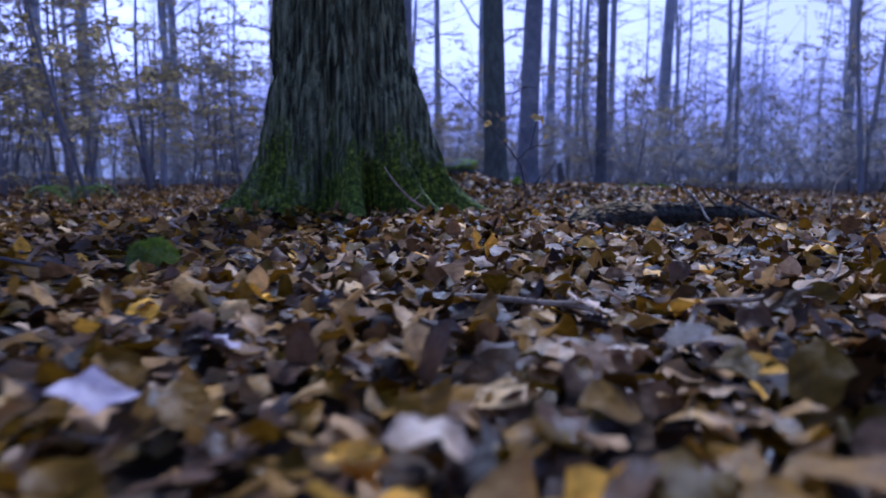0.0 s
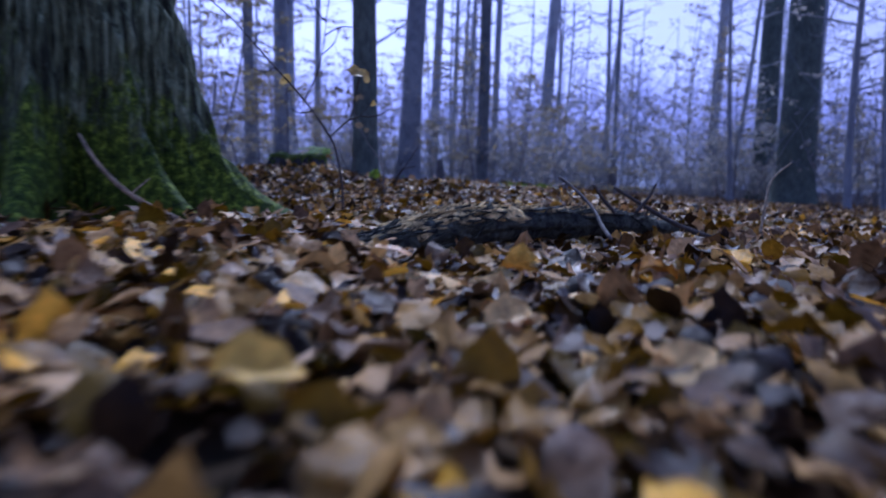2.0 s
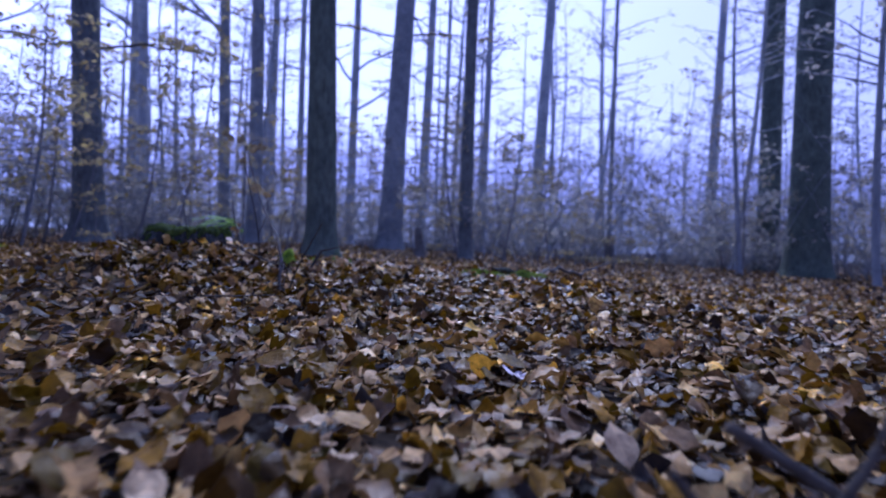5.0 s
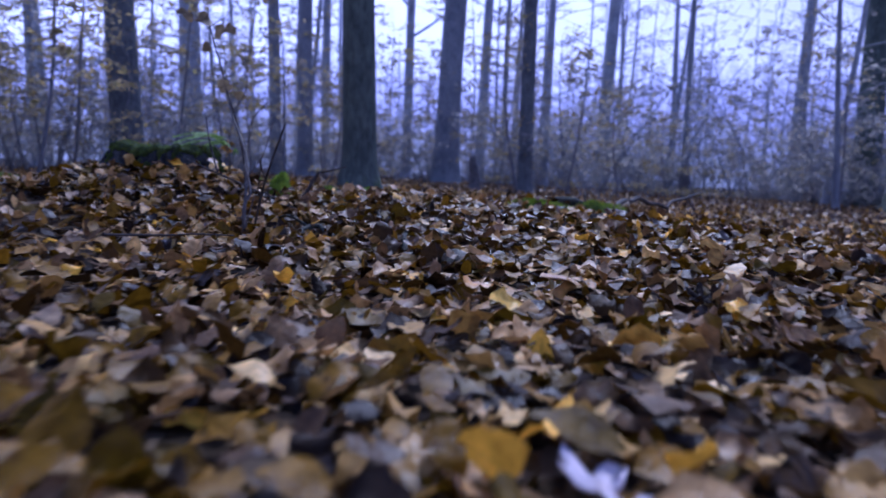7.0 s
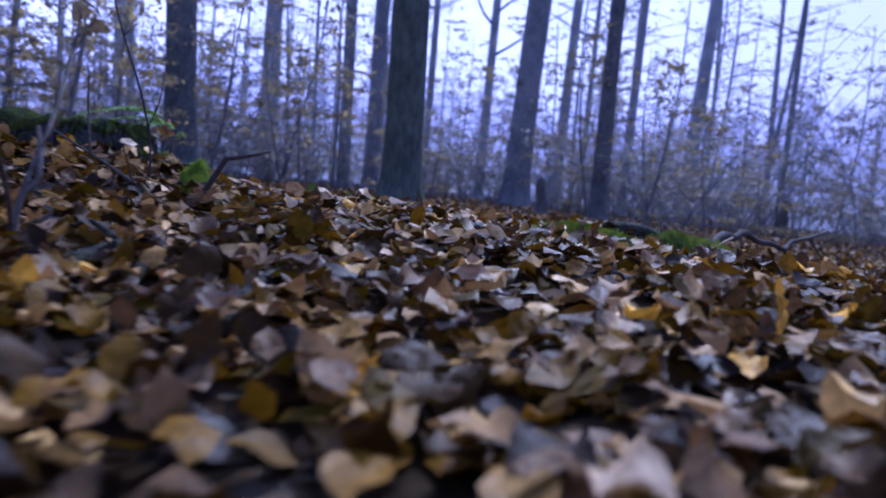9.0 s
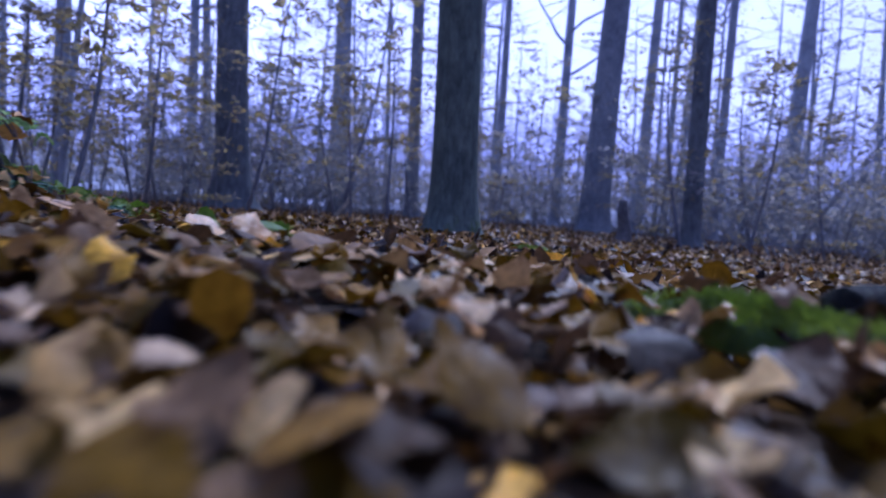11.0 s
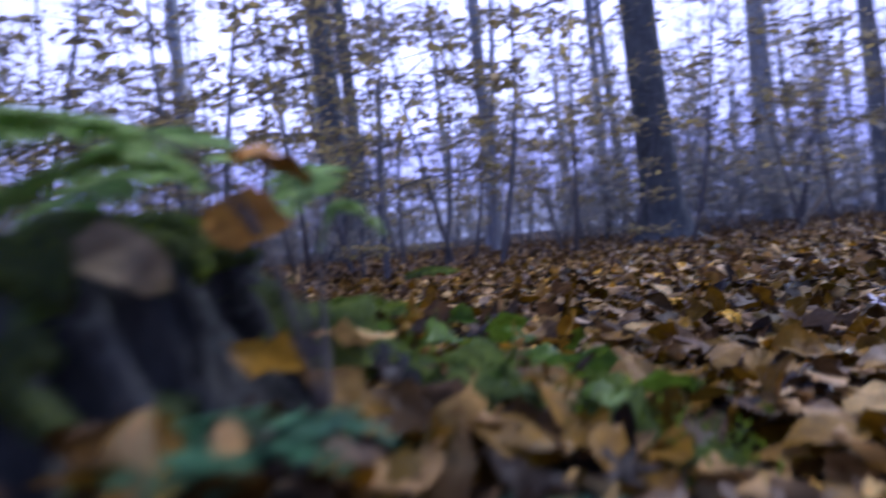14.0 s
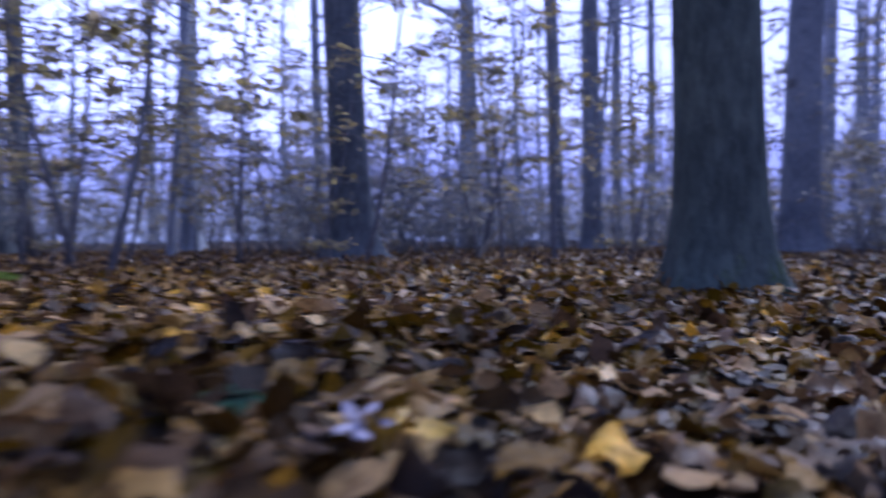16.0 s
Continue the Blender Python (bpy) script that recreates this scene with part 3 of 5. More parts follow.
tree("beech_tree", -13.8, 19.6, 0.50, 19, HAZE_MID_BARK, 19, (-0.02, -0.02), "slender dark beech close behind another", low=2)
tree("beech_tree", -11.35, 9.3, 0.29, 19, HAZE_MID_BARK, 20, (0.0, 0.0), "slim dark beech in the western thicket", low=5)
tree("beech_tree", -18.4, 10.0, 0.26, 19, HAZE_MID_BARK, 21, (0.01, 0.0), "slim dark beech in the western thicket", low=5)
# beeches farther back, bark paled by distance in place of mist
for px, py, dia, hgt, seed, lx in ((-1.5, 24.2, 0.40, 21, 31, -0.03), (-0.45, 22.2, 0.44, 21, 32, -0.015), (-5.2, 29.5, 0.45, 22, 33, -0.012),
                                   (2.87, 34.0, 0.47, 21, 34, 0.0), (6.0, 32.5, 0.50, 22, 35, 0.02), (7.4, 34.5, 0.29, 20, 36, 0.0),
                                   (6.95, 24.8, 0.28, 19, 37, 0.0), (10.5, 22.3, 0.17, 17, 38, -0.01), (19.0, 30.0, 0.52, 22, 39, 0.02),
                                   (-9.5, 26.5, 0.36, 21, 40, -0.012), (-7.0, 35.0, 0.56, 22, 41, 0.0), (-15.6, 28.0, 0.50, 21, 42, 0.0),
                                   (-0.7, 33.0, 0.42, 21, 43, 0.0), (-5.9, 30.5, 0.42, 21, 44, 0.0), (-11.7, 32.0, 0.43, 21, 45, -0.05),
                                   (-10.5, 21.6, 0.44, 20, 46, -0.01), (-23.0, 19.0, 0.70, 21, 47, 0.0), (0.6, 29.0, 0.30, 20, 48, 0.0)):
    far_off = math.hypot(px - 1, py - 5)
    tree("beech_tree", px, py, dia, hgt, HAZE_GREY_BARK if far_off < 20 else HAZE_PALE_BARK, seed, (lx, -0.015), "grey beech trunk standing back in the mist", limbs=8, leaves=200, segs=12, low=3, first=0.3)


def young_tree(seed, material):
    """A thin pole with fine twigs, built at the origin."""
    r = np.random.default_rng(seed)
    root = empty_at("young_tree", 0, 0, 0)
    h = r.uniform(7, 12)
    me, axis = trunk_mesh("trunk", h, r.uniform(0.04, 0.07), material, seed, 0.4, 8, 12, bend=0.2, lean=(r.normal(0, 0.04), r.normal(0, 0.04)), top=0.15)
    child("trunk", me, root)
    tw, spots = Soup(), []
    for i in range(34):
        z = r.uniform(0.12, 0.98) * h
        ax, ay = axis(z)
        pts = limb_points((ax, ay, z), r.uniform(0, 6.3), r.uniform(0.6, 1.8), 0.35, r, 5)
        tw.tube(pts, np.linspace(0.014, 0.003, 5), 4)
        spray(spots, tw, pts, r, 5, 0.05, 0.35)
    tagged(child("twigwork", tw.mesh("twigwork", material), root), kind="stuff")
    tagged(child("foliage", foliage("foliage", spots, 0.07, MISTED_LEAF, r), root, "a few dry brown leaves"), kind="stuff")
    return tagged(root, "thin young beech pole with fine bare twigs", "tree", "young poles")


poles = [young_tree(60 + k, (HAZE_GREY_BARK, HAZE_GREY_BARK, HAZE_PALE_BARK, HAZE_PALE_BARK)[k]) for k in range(4)]
taken = [(1.3, 10.6), (-2.6, 15.0), (5.3, 15.2)]
spots_used = []
r = np.random.default_rng(5)
while len(spots_used) < 205:
    a, rad = r.uniform(-1.9, 1.35), (r.uniform(11, 46) if len(spots_used) < 34 else r.uniform(34, 80))
    px, py = 1 + rad * math.sin(a), 5 + rad * math.cos(a)
    if all(math.hypot(px - q[0], py - q[1]) > 0.9 for q in spots_used + taken):
        spots_used.append((px, py))
while len(spots_used) < 232:        # a denser stand to the east
    px, py = r.uniform(10, 34), r.uniform(9, 38)
    if all(math.hypot(px - q[0], py - q[1]) > 0.9 for q in spots_used):
        spots_used.append((px, py))
for k, (px, py) in enumerate(spots_used):
    m = pose(px, py, float(ground_z(px, py)) - 0.02, 0, 0, r.uniform(0, 360)) @ Matrix.Scale(r.uniform(0.75, 1.4), 4)
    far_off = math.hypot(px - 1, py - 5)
    # beyond 17 m the poles take the haze-paled bark
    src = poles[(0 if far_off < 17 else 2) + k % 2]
    if k < 4:
        src = poles[k]
        src.matrix_basis = m
    else:
        copy_thing(src, m)


# ---------- far high wood ----------
def far_tree(seed):
    """A tall tree of the wood's far rows: trunk, rising boughs and a ragged crown of leaf sprays, built at the origin."""
    rr = np.random.default_rng(seed)
    root = empty_at("far_tree", 0, 0, 0)
    h = rr.uniform(19, 24)
    # the mist of the far rows is in the bark colour
    me, axis = trunk_mesh("trunk", h, rr.uniform(0.14, 0.26), HAZE_PALE_BARK, seed, 0.5, 8, 10, bend=0.08, lean=(rr.normal(0, 0.02), rr.normal(0, 0.02)), top=0.2)
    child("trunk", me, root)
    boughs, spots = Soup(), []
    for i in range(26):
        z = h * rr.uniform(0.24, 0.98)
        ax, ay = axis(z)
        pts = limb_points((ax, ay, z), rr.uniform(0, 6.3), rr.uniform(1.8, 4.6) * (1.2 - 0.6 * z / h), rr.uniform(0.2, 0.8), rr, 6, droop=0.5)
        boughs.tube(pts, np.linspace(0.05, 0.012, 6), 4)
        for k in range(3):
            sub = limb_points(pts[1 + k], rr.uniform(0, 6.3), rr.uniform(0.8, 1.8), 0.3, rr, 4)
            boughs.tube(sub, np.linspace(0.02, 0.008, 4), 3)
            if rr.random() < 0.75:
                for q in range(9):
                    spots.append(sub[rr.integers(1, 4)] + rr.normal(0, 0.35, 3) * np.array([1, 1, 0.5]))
    tagged(child("boughwork", boughs.mesh("boughwork", HAZE_PALE_BARK), root), kind="stuff")
    tagged(child("crown", foliage("crown", spots, 0.2, MISTED_LEAF, rr), root, "thin brown autumn leaves"), kind="stuff")
    return tagged(root, "tall slim beech in the far misty rows", "tree", "far trees")


far_kinds = [far_tree(700 + k) for k in range(4)]
r = np.random.default_rng(58)
for k in range(64):
    a, rad = r.uniform(-1.75, 1.2), r.uniform(38, 84)
    px, py = 1 + rad * math.sin(a), 5 + rad * math.cos(a)
    m = pose(px, py, float(ground_z(px, py)) - 0.02, 0, 0, r.uniform(0, 360)) @ Matrix.Scale(r.uniform(0.8, 1.15), 4)
    if k < 4:
        far_kinds[k].matrix_basis = m
    else:
        copy_thing(far_kinds[k % 4], m)
r = np.random.default_rng(6)


# ---------- saplings ----------
def sapling(seed, height, leafy, size=0.062):
    r = np.random.default_rng(seed)
    root = empty_at("beech_sapling", 0, 0, 0)
    stem = Soup()
    n = 8
    lean = r.normal(0, 0.10, 2)
    zz = np.linspace(-0.05, height, n)
    pts = np.stack([lean[0] * zz + 0.07 * np.sin(zz * 1.6 + seed), lean[1] * zz + 0.07 * np.cos(zz * 1.3 + seed), zz], 1)
    stem.tube(pts, np.linspace(0.012 + 0.004 * height, 0.003, n), 6)
    child("stem", stem.mesh("stem", SAPLING_BARK), root)
    tw, spots = Soup(), []
    for i in range(int(5 + height * 4)):
        u = r.uniform(0.18, 1.0)
        p = pts[0] + (pts[-1] - pts[0]) * u
        br = limb_points(p, r.uniform(0, 6.3), height * r.uniform(0.2, 0.42) * (1.15 - 0.6 * u), 0.22, r, 5, droop=0.3)
        tw.tube(br, np.linspace(0.006, 0.002, 5), 4)
        spray(spots, tw, br, r, leafy, size, 0.16 + 0.03 * height)
    tagged(child("branchwork", tw.mesh("branchwork", SAPLING_BARK), root), kind="stuff")
    tagged(child("foliage", foliage("foliage", spots, size, HANGING, r, 0.35), root, "yellow-brown withered leaves in flat sprays"), kind="stuff")
    return tagged(root, "beech sapling holding yellow-brown autumn leaves", "sapling", "saplings")


kinds = [sapling(80, 1.3, 7), sapling(81, 2.0, 8), sapling(82, 3.2, 8, 0.08), sapling(83, 4.6, 9, 0.09), sapling(84, 2.6, 4)]
first_done = set()


def plant(k, px, py, s=1.0):
    m = pose(px, py, float(ground_z(px, py)), 0, 0, r.uniform(0, 360)) @ Matrix.Scale(s, 4)
    if -2.6 < px < -1.0 and 6.6 < py < 8.0:      # a gap beside the stump
        return
    if k in first_done:
        copy_thing(kinds[k], m)
    else:
        first_done.add(k)
        kinds[k].matrix_basis = m


for i in range(40):       # leafy thicket on the west side
    plant(int(r.integers(0, 5)), r.uniform(-9, -1.6), r.uniform(9.5, 19), r.uniform(0.8, 1.25))
for i in range(34):       # low growth between the far trunks
    plant(int(r.choice([0, 1, 4])), r.uniform(-1, 9), r.uniform(13.5, 24), r.uniform(0.8, 1.3))
for i in range(36):       # west of the oak
    plant(int(r.integers(0, 5)), r.uniform(-8.5, -2.4), r.uniform(5.0, 10.5), r.uniform(0.7, 1.1))
for px, py, k in ((-4.4, 11.2, 3), (-2.4, 12.4, 2), (-6.0, 11.8, 3), (-1.3, 12.6, 2), (-5.4, 8.6, 3), (0.2, 13.6, 2)):
    plant(k, px, py, 1.0 + 0.1 * (k == 3))
for i in range(40):       # far west
    plant(int(r.integers(0, 5)), r.uniform(-22, -8.5), r.uniform(4, 22), r.uniform(0.9, 1.4))
for i in range(34):       # east side
    plant(int(r.choice([1, 2, 4, 4])), r.uniform(9, 26), r.uniform(13, 30), r.uniform(0.8, 1.3))
for i in range(36):       # the far rows
    plant(int(r.integers(1, 5)), r.uniform(-18, 20), r.uniform(24, 36), r.uniform(0.9, 1.4))


def brushwood(seed):
    """A low tangle of fine stems with sparse withered leaves, built at the origin."""
    rr = np.random.default_rng(seed)
    root = empty_at("brushwood", 0, 0, 0)
    stems, spots, fine = Soup(), [], Soup()
    for i in range(16):
        sx, sy = rr.normal(0, 0.55), rr.normal(0, 0.35)
        pts = limb_points((sx, sy, -0.04), rr.uniform(0, 6.3), rr.uniform(0.7, 1.7), rr.uniform(0.8, 1.8), rr, 6, droop=0.5)
        stems.tube(pts, np.linspace(0.009, 0.002, 6), 5)
        for q in range(4):
            b = limb_points(pts[1 + q], rr.uniform(0, 6.3), rr.uniform(0.25, 0.7), 0.4, rr, 4)
            fine.tube(b, np.linspace(0.004, 0.0015, 4), 3)
            spray(spots, fine, b, rr, 4, 0.05, 0.2)
    # stems and leaves both wear the mist-greyed colours
    tagged(child("stem_tangle", stems.mesh("stem_tangle", HAZE_GREY_BARK), root), kind="stuff")
    tagged(child("twigwork", fine.mesh("twigwork", HAZE_GREY_BARK), root), kind="stuff")
    tagged(child("foliage", foliage("foliage", spots, 0.07, MISTED_LEAF, rr, 0.4), root, "sparse withered leaves"), kind="stuff")
    return tagged(root, "low tangle of bare brushwood with withered leaves", "shrub", "brushwood")


brush = [brushwood(500 + k) for k in range(4)]
r = np.random.default_rng(55)
for k in range(130):
    a, rad = r.uniform(-1.75, 1.25), (r.uniform(11, 19) if k < 30 else r.uniform(17, 38))
    px, py = 1 + rad * math.sin(a), 5 + rad * math.cos(a)
    m = pose(px, py, float(ground_z(px, py)), 0, 0, r.uniform(0, 360)) @ Matrix.Scale(r.uniform(0.8, 1.5), 4)
    if k < 4:
        brush[k].matrix_basis = m
    else:
        copy_thing(brush[k % 4], m)


# ---------- the old oak ----------
def old_oak():
    root = empty_at("oak_tree", OAK_AT[0], OAK_AT[1], 0.07)
    segs, zs = 520, np.concatenate([[-0.12], np.linspace(0, 1.25, 120), np.linspace(1.3, 3.0, 30), np.linspace(3.3, 18, 24)])
    roots = ((-1.34, 0.44, 0.15), (-0.64, 0.38, 0.13), (-0.08, 0.53, 0.30), (-2.1, 0.22, 0.34), (0.8, 0.25, 0.3), (1.9, 0.28, 0.3), (2.8, 0.3, 0.25), (3.55, 0.36, 0.28))
    verts = []
    for z in zs:
        zc = max(z, 0.0)
        base = 0.295 * (1 - 0.03 * zc) + 0.02 * math.exp(-zc / 0.4)
        sink, rise = math.exp(-zc / 0.12), math.exp(-zc / 0.40)
        for j in range(segs):
            a = 2 * math.pi * j / segs
            c, sn = math.cos(a), math.sin(a)
            rad = base
            for ra, amp, wid in roots:
                da = (a - ra + math.pi) % (2 * math.pi) - math.pi
                rad += amp * math.exp(-(da / wid) ** 2) * (0.52 * sink + 0.46 * rise)
            for ha, amp, wid in ((-1.0, 0.13, 0.17), (-0.36, 0.09, 0.13), (-1.72, 0.08, 0.16)):
                da = (a - ha + math.pi) % (2 * math.pi) - math.pi
                rad -= amp * math.exp(-(da / wid) ** 2) * math.exp(-zc / 0.22)
            da = (a + 0.1 + math.pi) % (2 * math.pi) - math.pi
            rad += 0.07 * math.exp(-(da / 0.5) ** 2 - ((zc - 0.4) / 0.33) ** 2)
            sway = 0.5 * noise.noise(Vector((c * 3, sn * 3, zc * 5)))
            furrow = abs(noise.noise(Vector((c * 13 + sway, sn * 13 + sway, zc * 4.5)))) * 2
            broad = abs(noise.noise(Vector((c * 5 + sway, sn * 5, zc * 1.3 + 4)))) * 2
            rad += 0.024 * min(1, furrow * 1.5) + 0.016 * min(1, broad * 1.6) - 0.034
            rad += 0.006 * noise.noise(Vector((c * 36, sn * 36, zc * 26))) + 0.022 * noise.noise(Vector((c * 1.6, sn * 1.6, zc * 1.2)))
            verts.append((rad * c, rad * sn, z))
    k = len(zs)
    s = Soup()
    s.add(verts, [(i * segs + j, i * segs + (j + 1) % segs, (i + 1) * segs + (j + 1) % segs, (i + 1) * segs + j) for i in range(k - 1) for j in range(segs)]
          + [tuple(range((k - 1) * segs, k * segs))])
    child("trunk", s.mesh("trunk", OAK_BARK), root, "deeply furrowed bark, mossy at the foot")
    rr = np.random.default_rng(3)
    spots, tw = [], Soup()
    for i in range(9):
        z = rr.uniform(8, 17.5)
        pts = limb_points((0, 0, z), rr.uniform(0, 6.3), rr.uniform(2.5, 5), 0.5, rr, 7)
        b = Soup()
        b.tube(pts, np.linspace(0.09, 0.012, 7), 7)
        child("limb", b.mesh("limb", OAK_BARK), root)
        spray(spots, tw, pts, rr, 14, 0.08, 0.7)
    crown = tagged(child("crown", foliage("crown", spots, 0.09, HANGING, rr), root, "sparse brown autumn leaves"), kind="stuff")
    tagged(child("twigwork", tw.mesh("twigwork", TWIG), crown), kind="stuff")
    return tagged(root, "thick old oak with furrowed bark and mossy spreading roots", "tree")


old_oak()


# ---------- fallen log ----------
def bent_line(points, n):
    """A smooth line through a few points."""
    p = np.array(points, dtype=float)
    t = np.linspace(0, len(p) - 1, n)
    out = []
    for u in t:
        i = int(min(u, len(p) - 2))
        f = u - i
        p0, p1, p2, p3 = p[max(i - 1, 0)], p[i], p[i + 1], p[min(i + 2, len(p) - 1)]
        out.append(0.5 * ((2 * p1) + (p2 - p0) * f + (2 * p0 - 5 * p1 + 4 * p2 - p3) * f * f + (3 * p1 - p0 - 3 * p2 + p3) * f ** 3))
    return np.array(out)


def rough_tube(name, line, radii, segs, material, amp, freq, seed):
    s = Soup()
    rings = len(line)
    s.tube(line, radii, segs)
    v = s.v[0]
    for i in range(rings):
        for j in range(segs):
            k = i * segs + j
            out = v[k] - line[i]
            p = Vector(v[k] * freq + seed)
            v[k] = line[i] + out * (1 + amp * noise.noise(p) + amp * 0.6 * noise.noise(p * 3.1))
    return s.mesh(name, material)


def fallen_log():
    root = empty_at("fallen_log", 0, 0, 0.018)
    line = bent_line([(0.69, 2.645, 0.040), (0.75, 2.70, 0.055), (0.83, 2.765, 0.068), (0.93, 2.84, 0.087), (1.03, 2.925, 0.097), (1.29, 3.09, 0.095), (1.50, 3.17, 0.090), (1.78, 3.28, 0.070)], 90)
    rad = np.interp(np.linspace(0, 1, 90), [0, 0.05, 0.3, 0.6, 0.9, 1], [0.022, 0.032, 0.048, 0.043, 0.039, 0.028])
    body = rough_tube("trunk", line, rad, 40, LOG_BARK, 0.32, 10.0, 3.0)
    for k, v in enumerate(body.vertices):        # rotted away beneath
        c = line[k // 40]
        if v.co.z < c[2] - 0.2 * rad[k // 40]:
            v.co.x, v.co.y = c[0] + 0.7 * (v.co.x - c[0]), c[1] + 0.7 * (v.co.y - c[1])
    child("trunk", body, root)
    wv, rings, cols = [], range(10, 82), 44
    for i in rings:
        ax = line[i + 2] - line[i - 2]
        ax /= np.linalg.norm(ax)
        up = np.cross(ax, np.cross((0, 0, 1.0), ax))
        sd = np.cross(ax, up)
        for j in range(cols):
            th = -1.5 + 3.0 * j / (cols - 1)
            streak = noise.noise(Vector((i * 0.10, th * 5, 3))) + 0.5 * noise.noise(Vector((i * 0.3, th * 13, 8)))
            cover = 1.1 * noise.noise(Vector((i * 0.13, th * 1.6, 11))) + 0.16 - 0.42 * th * th + (0.40 if 24 < i < 58 else -0.2)
            grow = rad[i] * (1.03 + 0.15 * streak) + 0.012 * max(-2, min(0.5, cover * 3)) - 0.001
            wv.append(line[i] + (up * math.cos(th) + sd * math.sin(th)) * grow)
    ws = Soup()
    ws.add(wv, [(i * cols + j, i * cols + j + 1, (i + 1) * cols + j + 1, (i + 1) * cols + j) for i in range(len(rings) - 1) for j in range(cols - 1)])
    child("bare_wood", ws.mesh("bare_wood", ROT_WOOD), root, "pale streaked rotten wood where the bark has gone")
    rr = np.random.default_rng(21)
    for kind, material, count in (("bark_flake", LOG_BARK, 190), ("wood_splinter", ROT_WOOD, 230)):
        fl = Soup()
        for q in range(count):
            i = int(rr.integers(8, 84)) if kind == "bark_flake" else int(rr.choice([rr.integers(24, 50), rr.integers(20, 74)]))
            ax = line[min(i + 2, 89)] - line[i - 2]
            ax /= np.linalg.norm(ax)
            out0 = np.cross(ax, np.cross((0, 0, 1.0), ax))
            sd = np.cross(ax, out0)
            th = rr.normal(0.25, 0.75) if kind == "bark_flake" else rr.normal(0.05, 0.4)
            out = out0 * math.cos(th) + sd * math.sin(th)
            tang = np.cross(ax, out)
            c = line[i] + out * rad[i] * rr.uniform(0.9, 1.05)
            ln, wd, lift = rr.uniform(0.012, 0.060), rr.uniform(0.0012, 0.0045), rr.uniform(0.0, 0.017)
            ax2 = ax + tang * rr.normal(0, 0.30)
            p0, p1, p2 = c - ax2 * ln, c + out * 0.004, c + ax2 * ln + out * lift
            t2 = tang * wd
            up = out * 0.0025
            top = [p0 - t2 * 0.5, p0 + t2 * 0.5, p1 - t2, p1 + t2, p2 - t2 * 0.4, p2 + t2 * 0.3]
            fl.add([v + up for v in top] + [v - up for v in top], [(0, 1, 3, 2), (2, 3, 5, 4), (7, 6, 8, 9), (9, 8, 10, 11), (0, 2, 8, 6), (2, 4, 10, 8), (1, 7, 9, 3), (3, 9, 11, 5), (4, 5, 11, 10), (0, 6, 7, 1)])
        tagged(child(kind, fl.mesh(kind, material, False), root, "flaking dark bark" if kind == "bark_flake" else "pale splintered rotten wood"), kind="stuff")
    for pts, r0 in (([(1.295, 2.7, 0.09), (1.305, 2.76, 0.106), (1.32, 2.82, 0.12), (1.332, 2.88, 0.143), (1.331, 2.94, 0.17), (1.313, 2.99, 0.202), (1.287, 3.03, 0.229)], 0.0048),
                    ([(1.90, 3.02, 0.03), (1.741, 3.121, 0.085), (1.655, 3.18, 0.135), (1.537, 3.215, 0.205)], 0.009),
                    ([(1.50, 3.12, 0.13), (1.46, 3.12, 0.17), (1.42, 3.10, 0.21)], 0.006),
                    ([(1.60, 3.18, 0.13), (1.64, 3.18, 0.18), (1.66, 3.18, 0.22)], 0.006)):
        child("branch", rough_tube("branch", bent_line(pts, 16), np.linspace(r0, r0 * (0.85 if r0 == 0.0048 else 0.55), 16), 8, GREY_TWIG if r0 == 0.0048 else TWIG, 0.2, 40, 1), root)
    return tagged(root, "rotten fallen log with flaking bark and broken twigs", "log")


fallen_log()


def dead_branch(name, main, r0, sides, material, label):
    root = empty_at(name, 0, 0, 0.042)
    line = bent_line(main, 24)
    child("stick", rough_tube("stick", line, np.linspace(r0, r0 * 0.5, 24), 9, material, 0.18, 30, r0 * 100), root)
    for pts, r1 in sides:
        child("side_twig", rough_tube("side_twig", bent_line(pts, 12), np.linspace(r1, r1 * 0.45, 12), 6, material, 0.15, 40, 2), root)
    return tagged(root, label, "branch", "fallen branches")


dead_branch("fallen_branch", [(0.20, 1.43, 0.01), (0.24, 1.40, 0.018), (0.30, 1.33, 0.034), (0.36, 1.27, 0.042), (0.44, 1.205, 0.046), (0.495, 1.185, 0.056)], 0.0075,
            [([(0.45, 1.20, 0.046), (0.50, 1.18, 0.038), (0.542, 1.172, 0.026)], 0.005), ([(0.30, 1.33, 0.034), (0.33, 1.33, 0.06)], 0.0035)], PALE_TWIG, "pale crooked branch lying on the leaves")
dead_branch("fallen_branch", [(0.50, 0.95, 0.035), (0.57, 1.06, 0.045), (0.62, 1.14, 0.06), (0.72, 1.19, 0.055), (0.90, 1.32, 0.06), (0.98, 1.42, 0.09)], 0.005, [], PALE_TWIG, "thin bleached twig across the leaves")
dead_branch("fallen_branch", [(-0.75, 1.62, 0.07), (-0.6, 1.50, 0.09), (-0.42, 1.42, 0.075)], 0.006, [], TWIG, "thin dark twig in the litter")
dead_branch("fallen_branch", [(2.02, 3.16, 0.05), (2.06, 3.20, 0.14), (2.12, 3.26, 0.22), (2.22, 3.30, 0.28)], 0.005, [], PALE_TWIG, "thin pale twig standing out of the litter")
dead_branch("leaning_twig", [(0.29, 3.03, 0.07), (0.19, 3.00, 0.13), (0.12, 3.00, 0.20), (0.07, 3.03, 0.27)], 0.007,
            [([(0.19, 3.00, 0.13), (0.23, 3.02, 0.17)], 0.003)], PALE_TWIG, "pale twig leaning on the mossy oak foot")
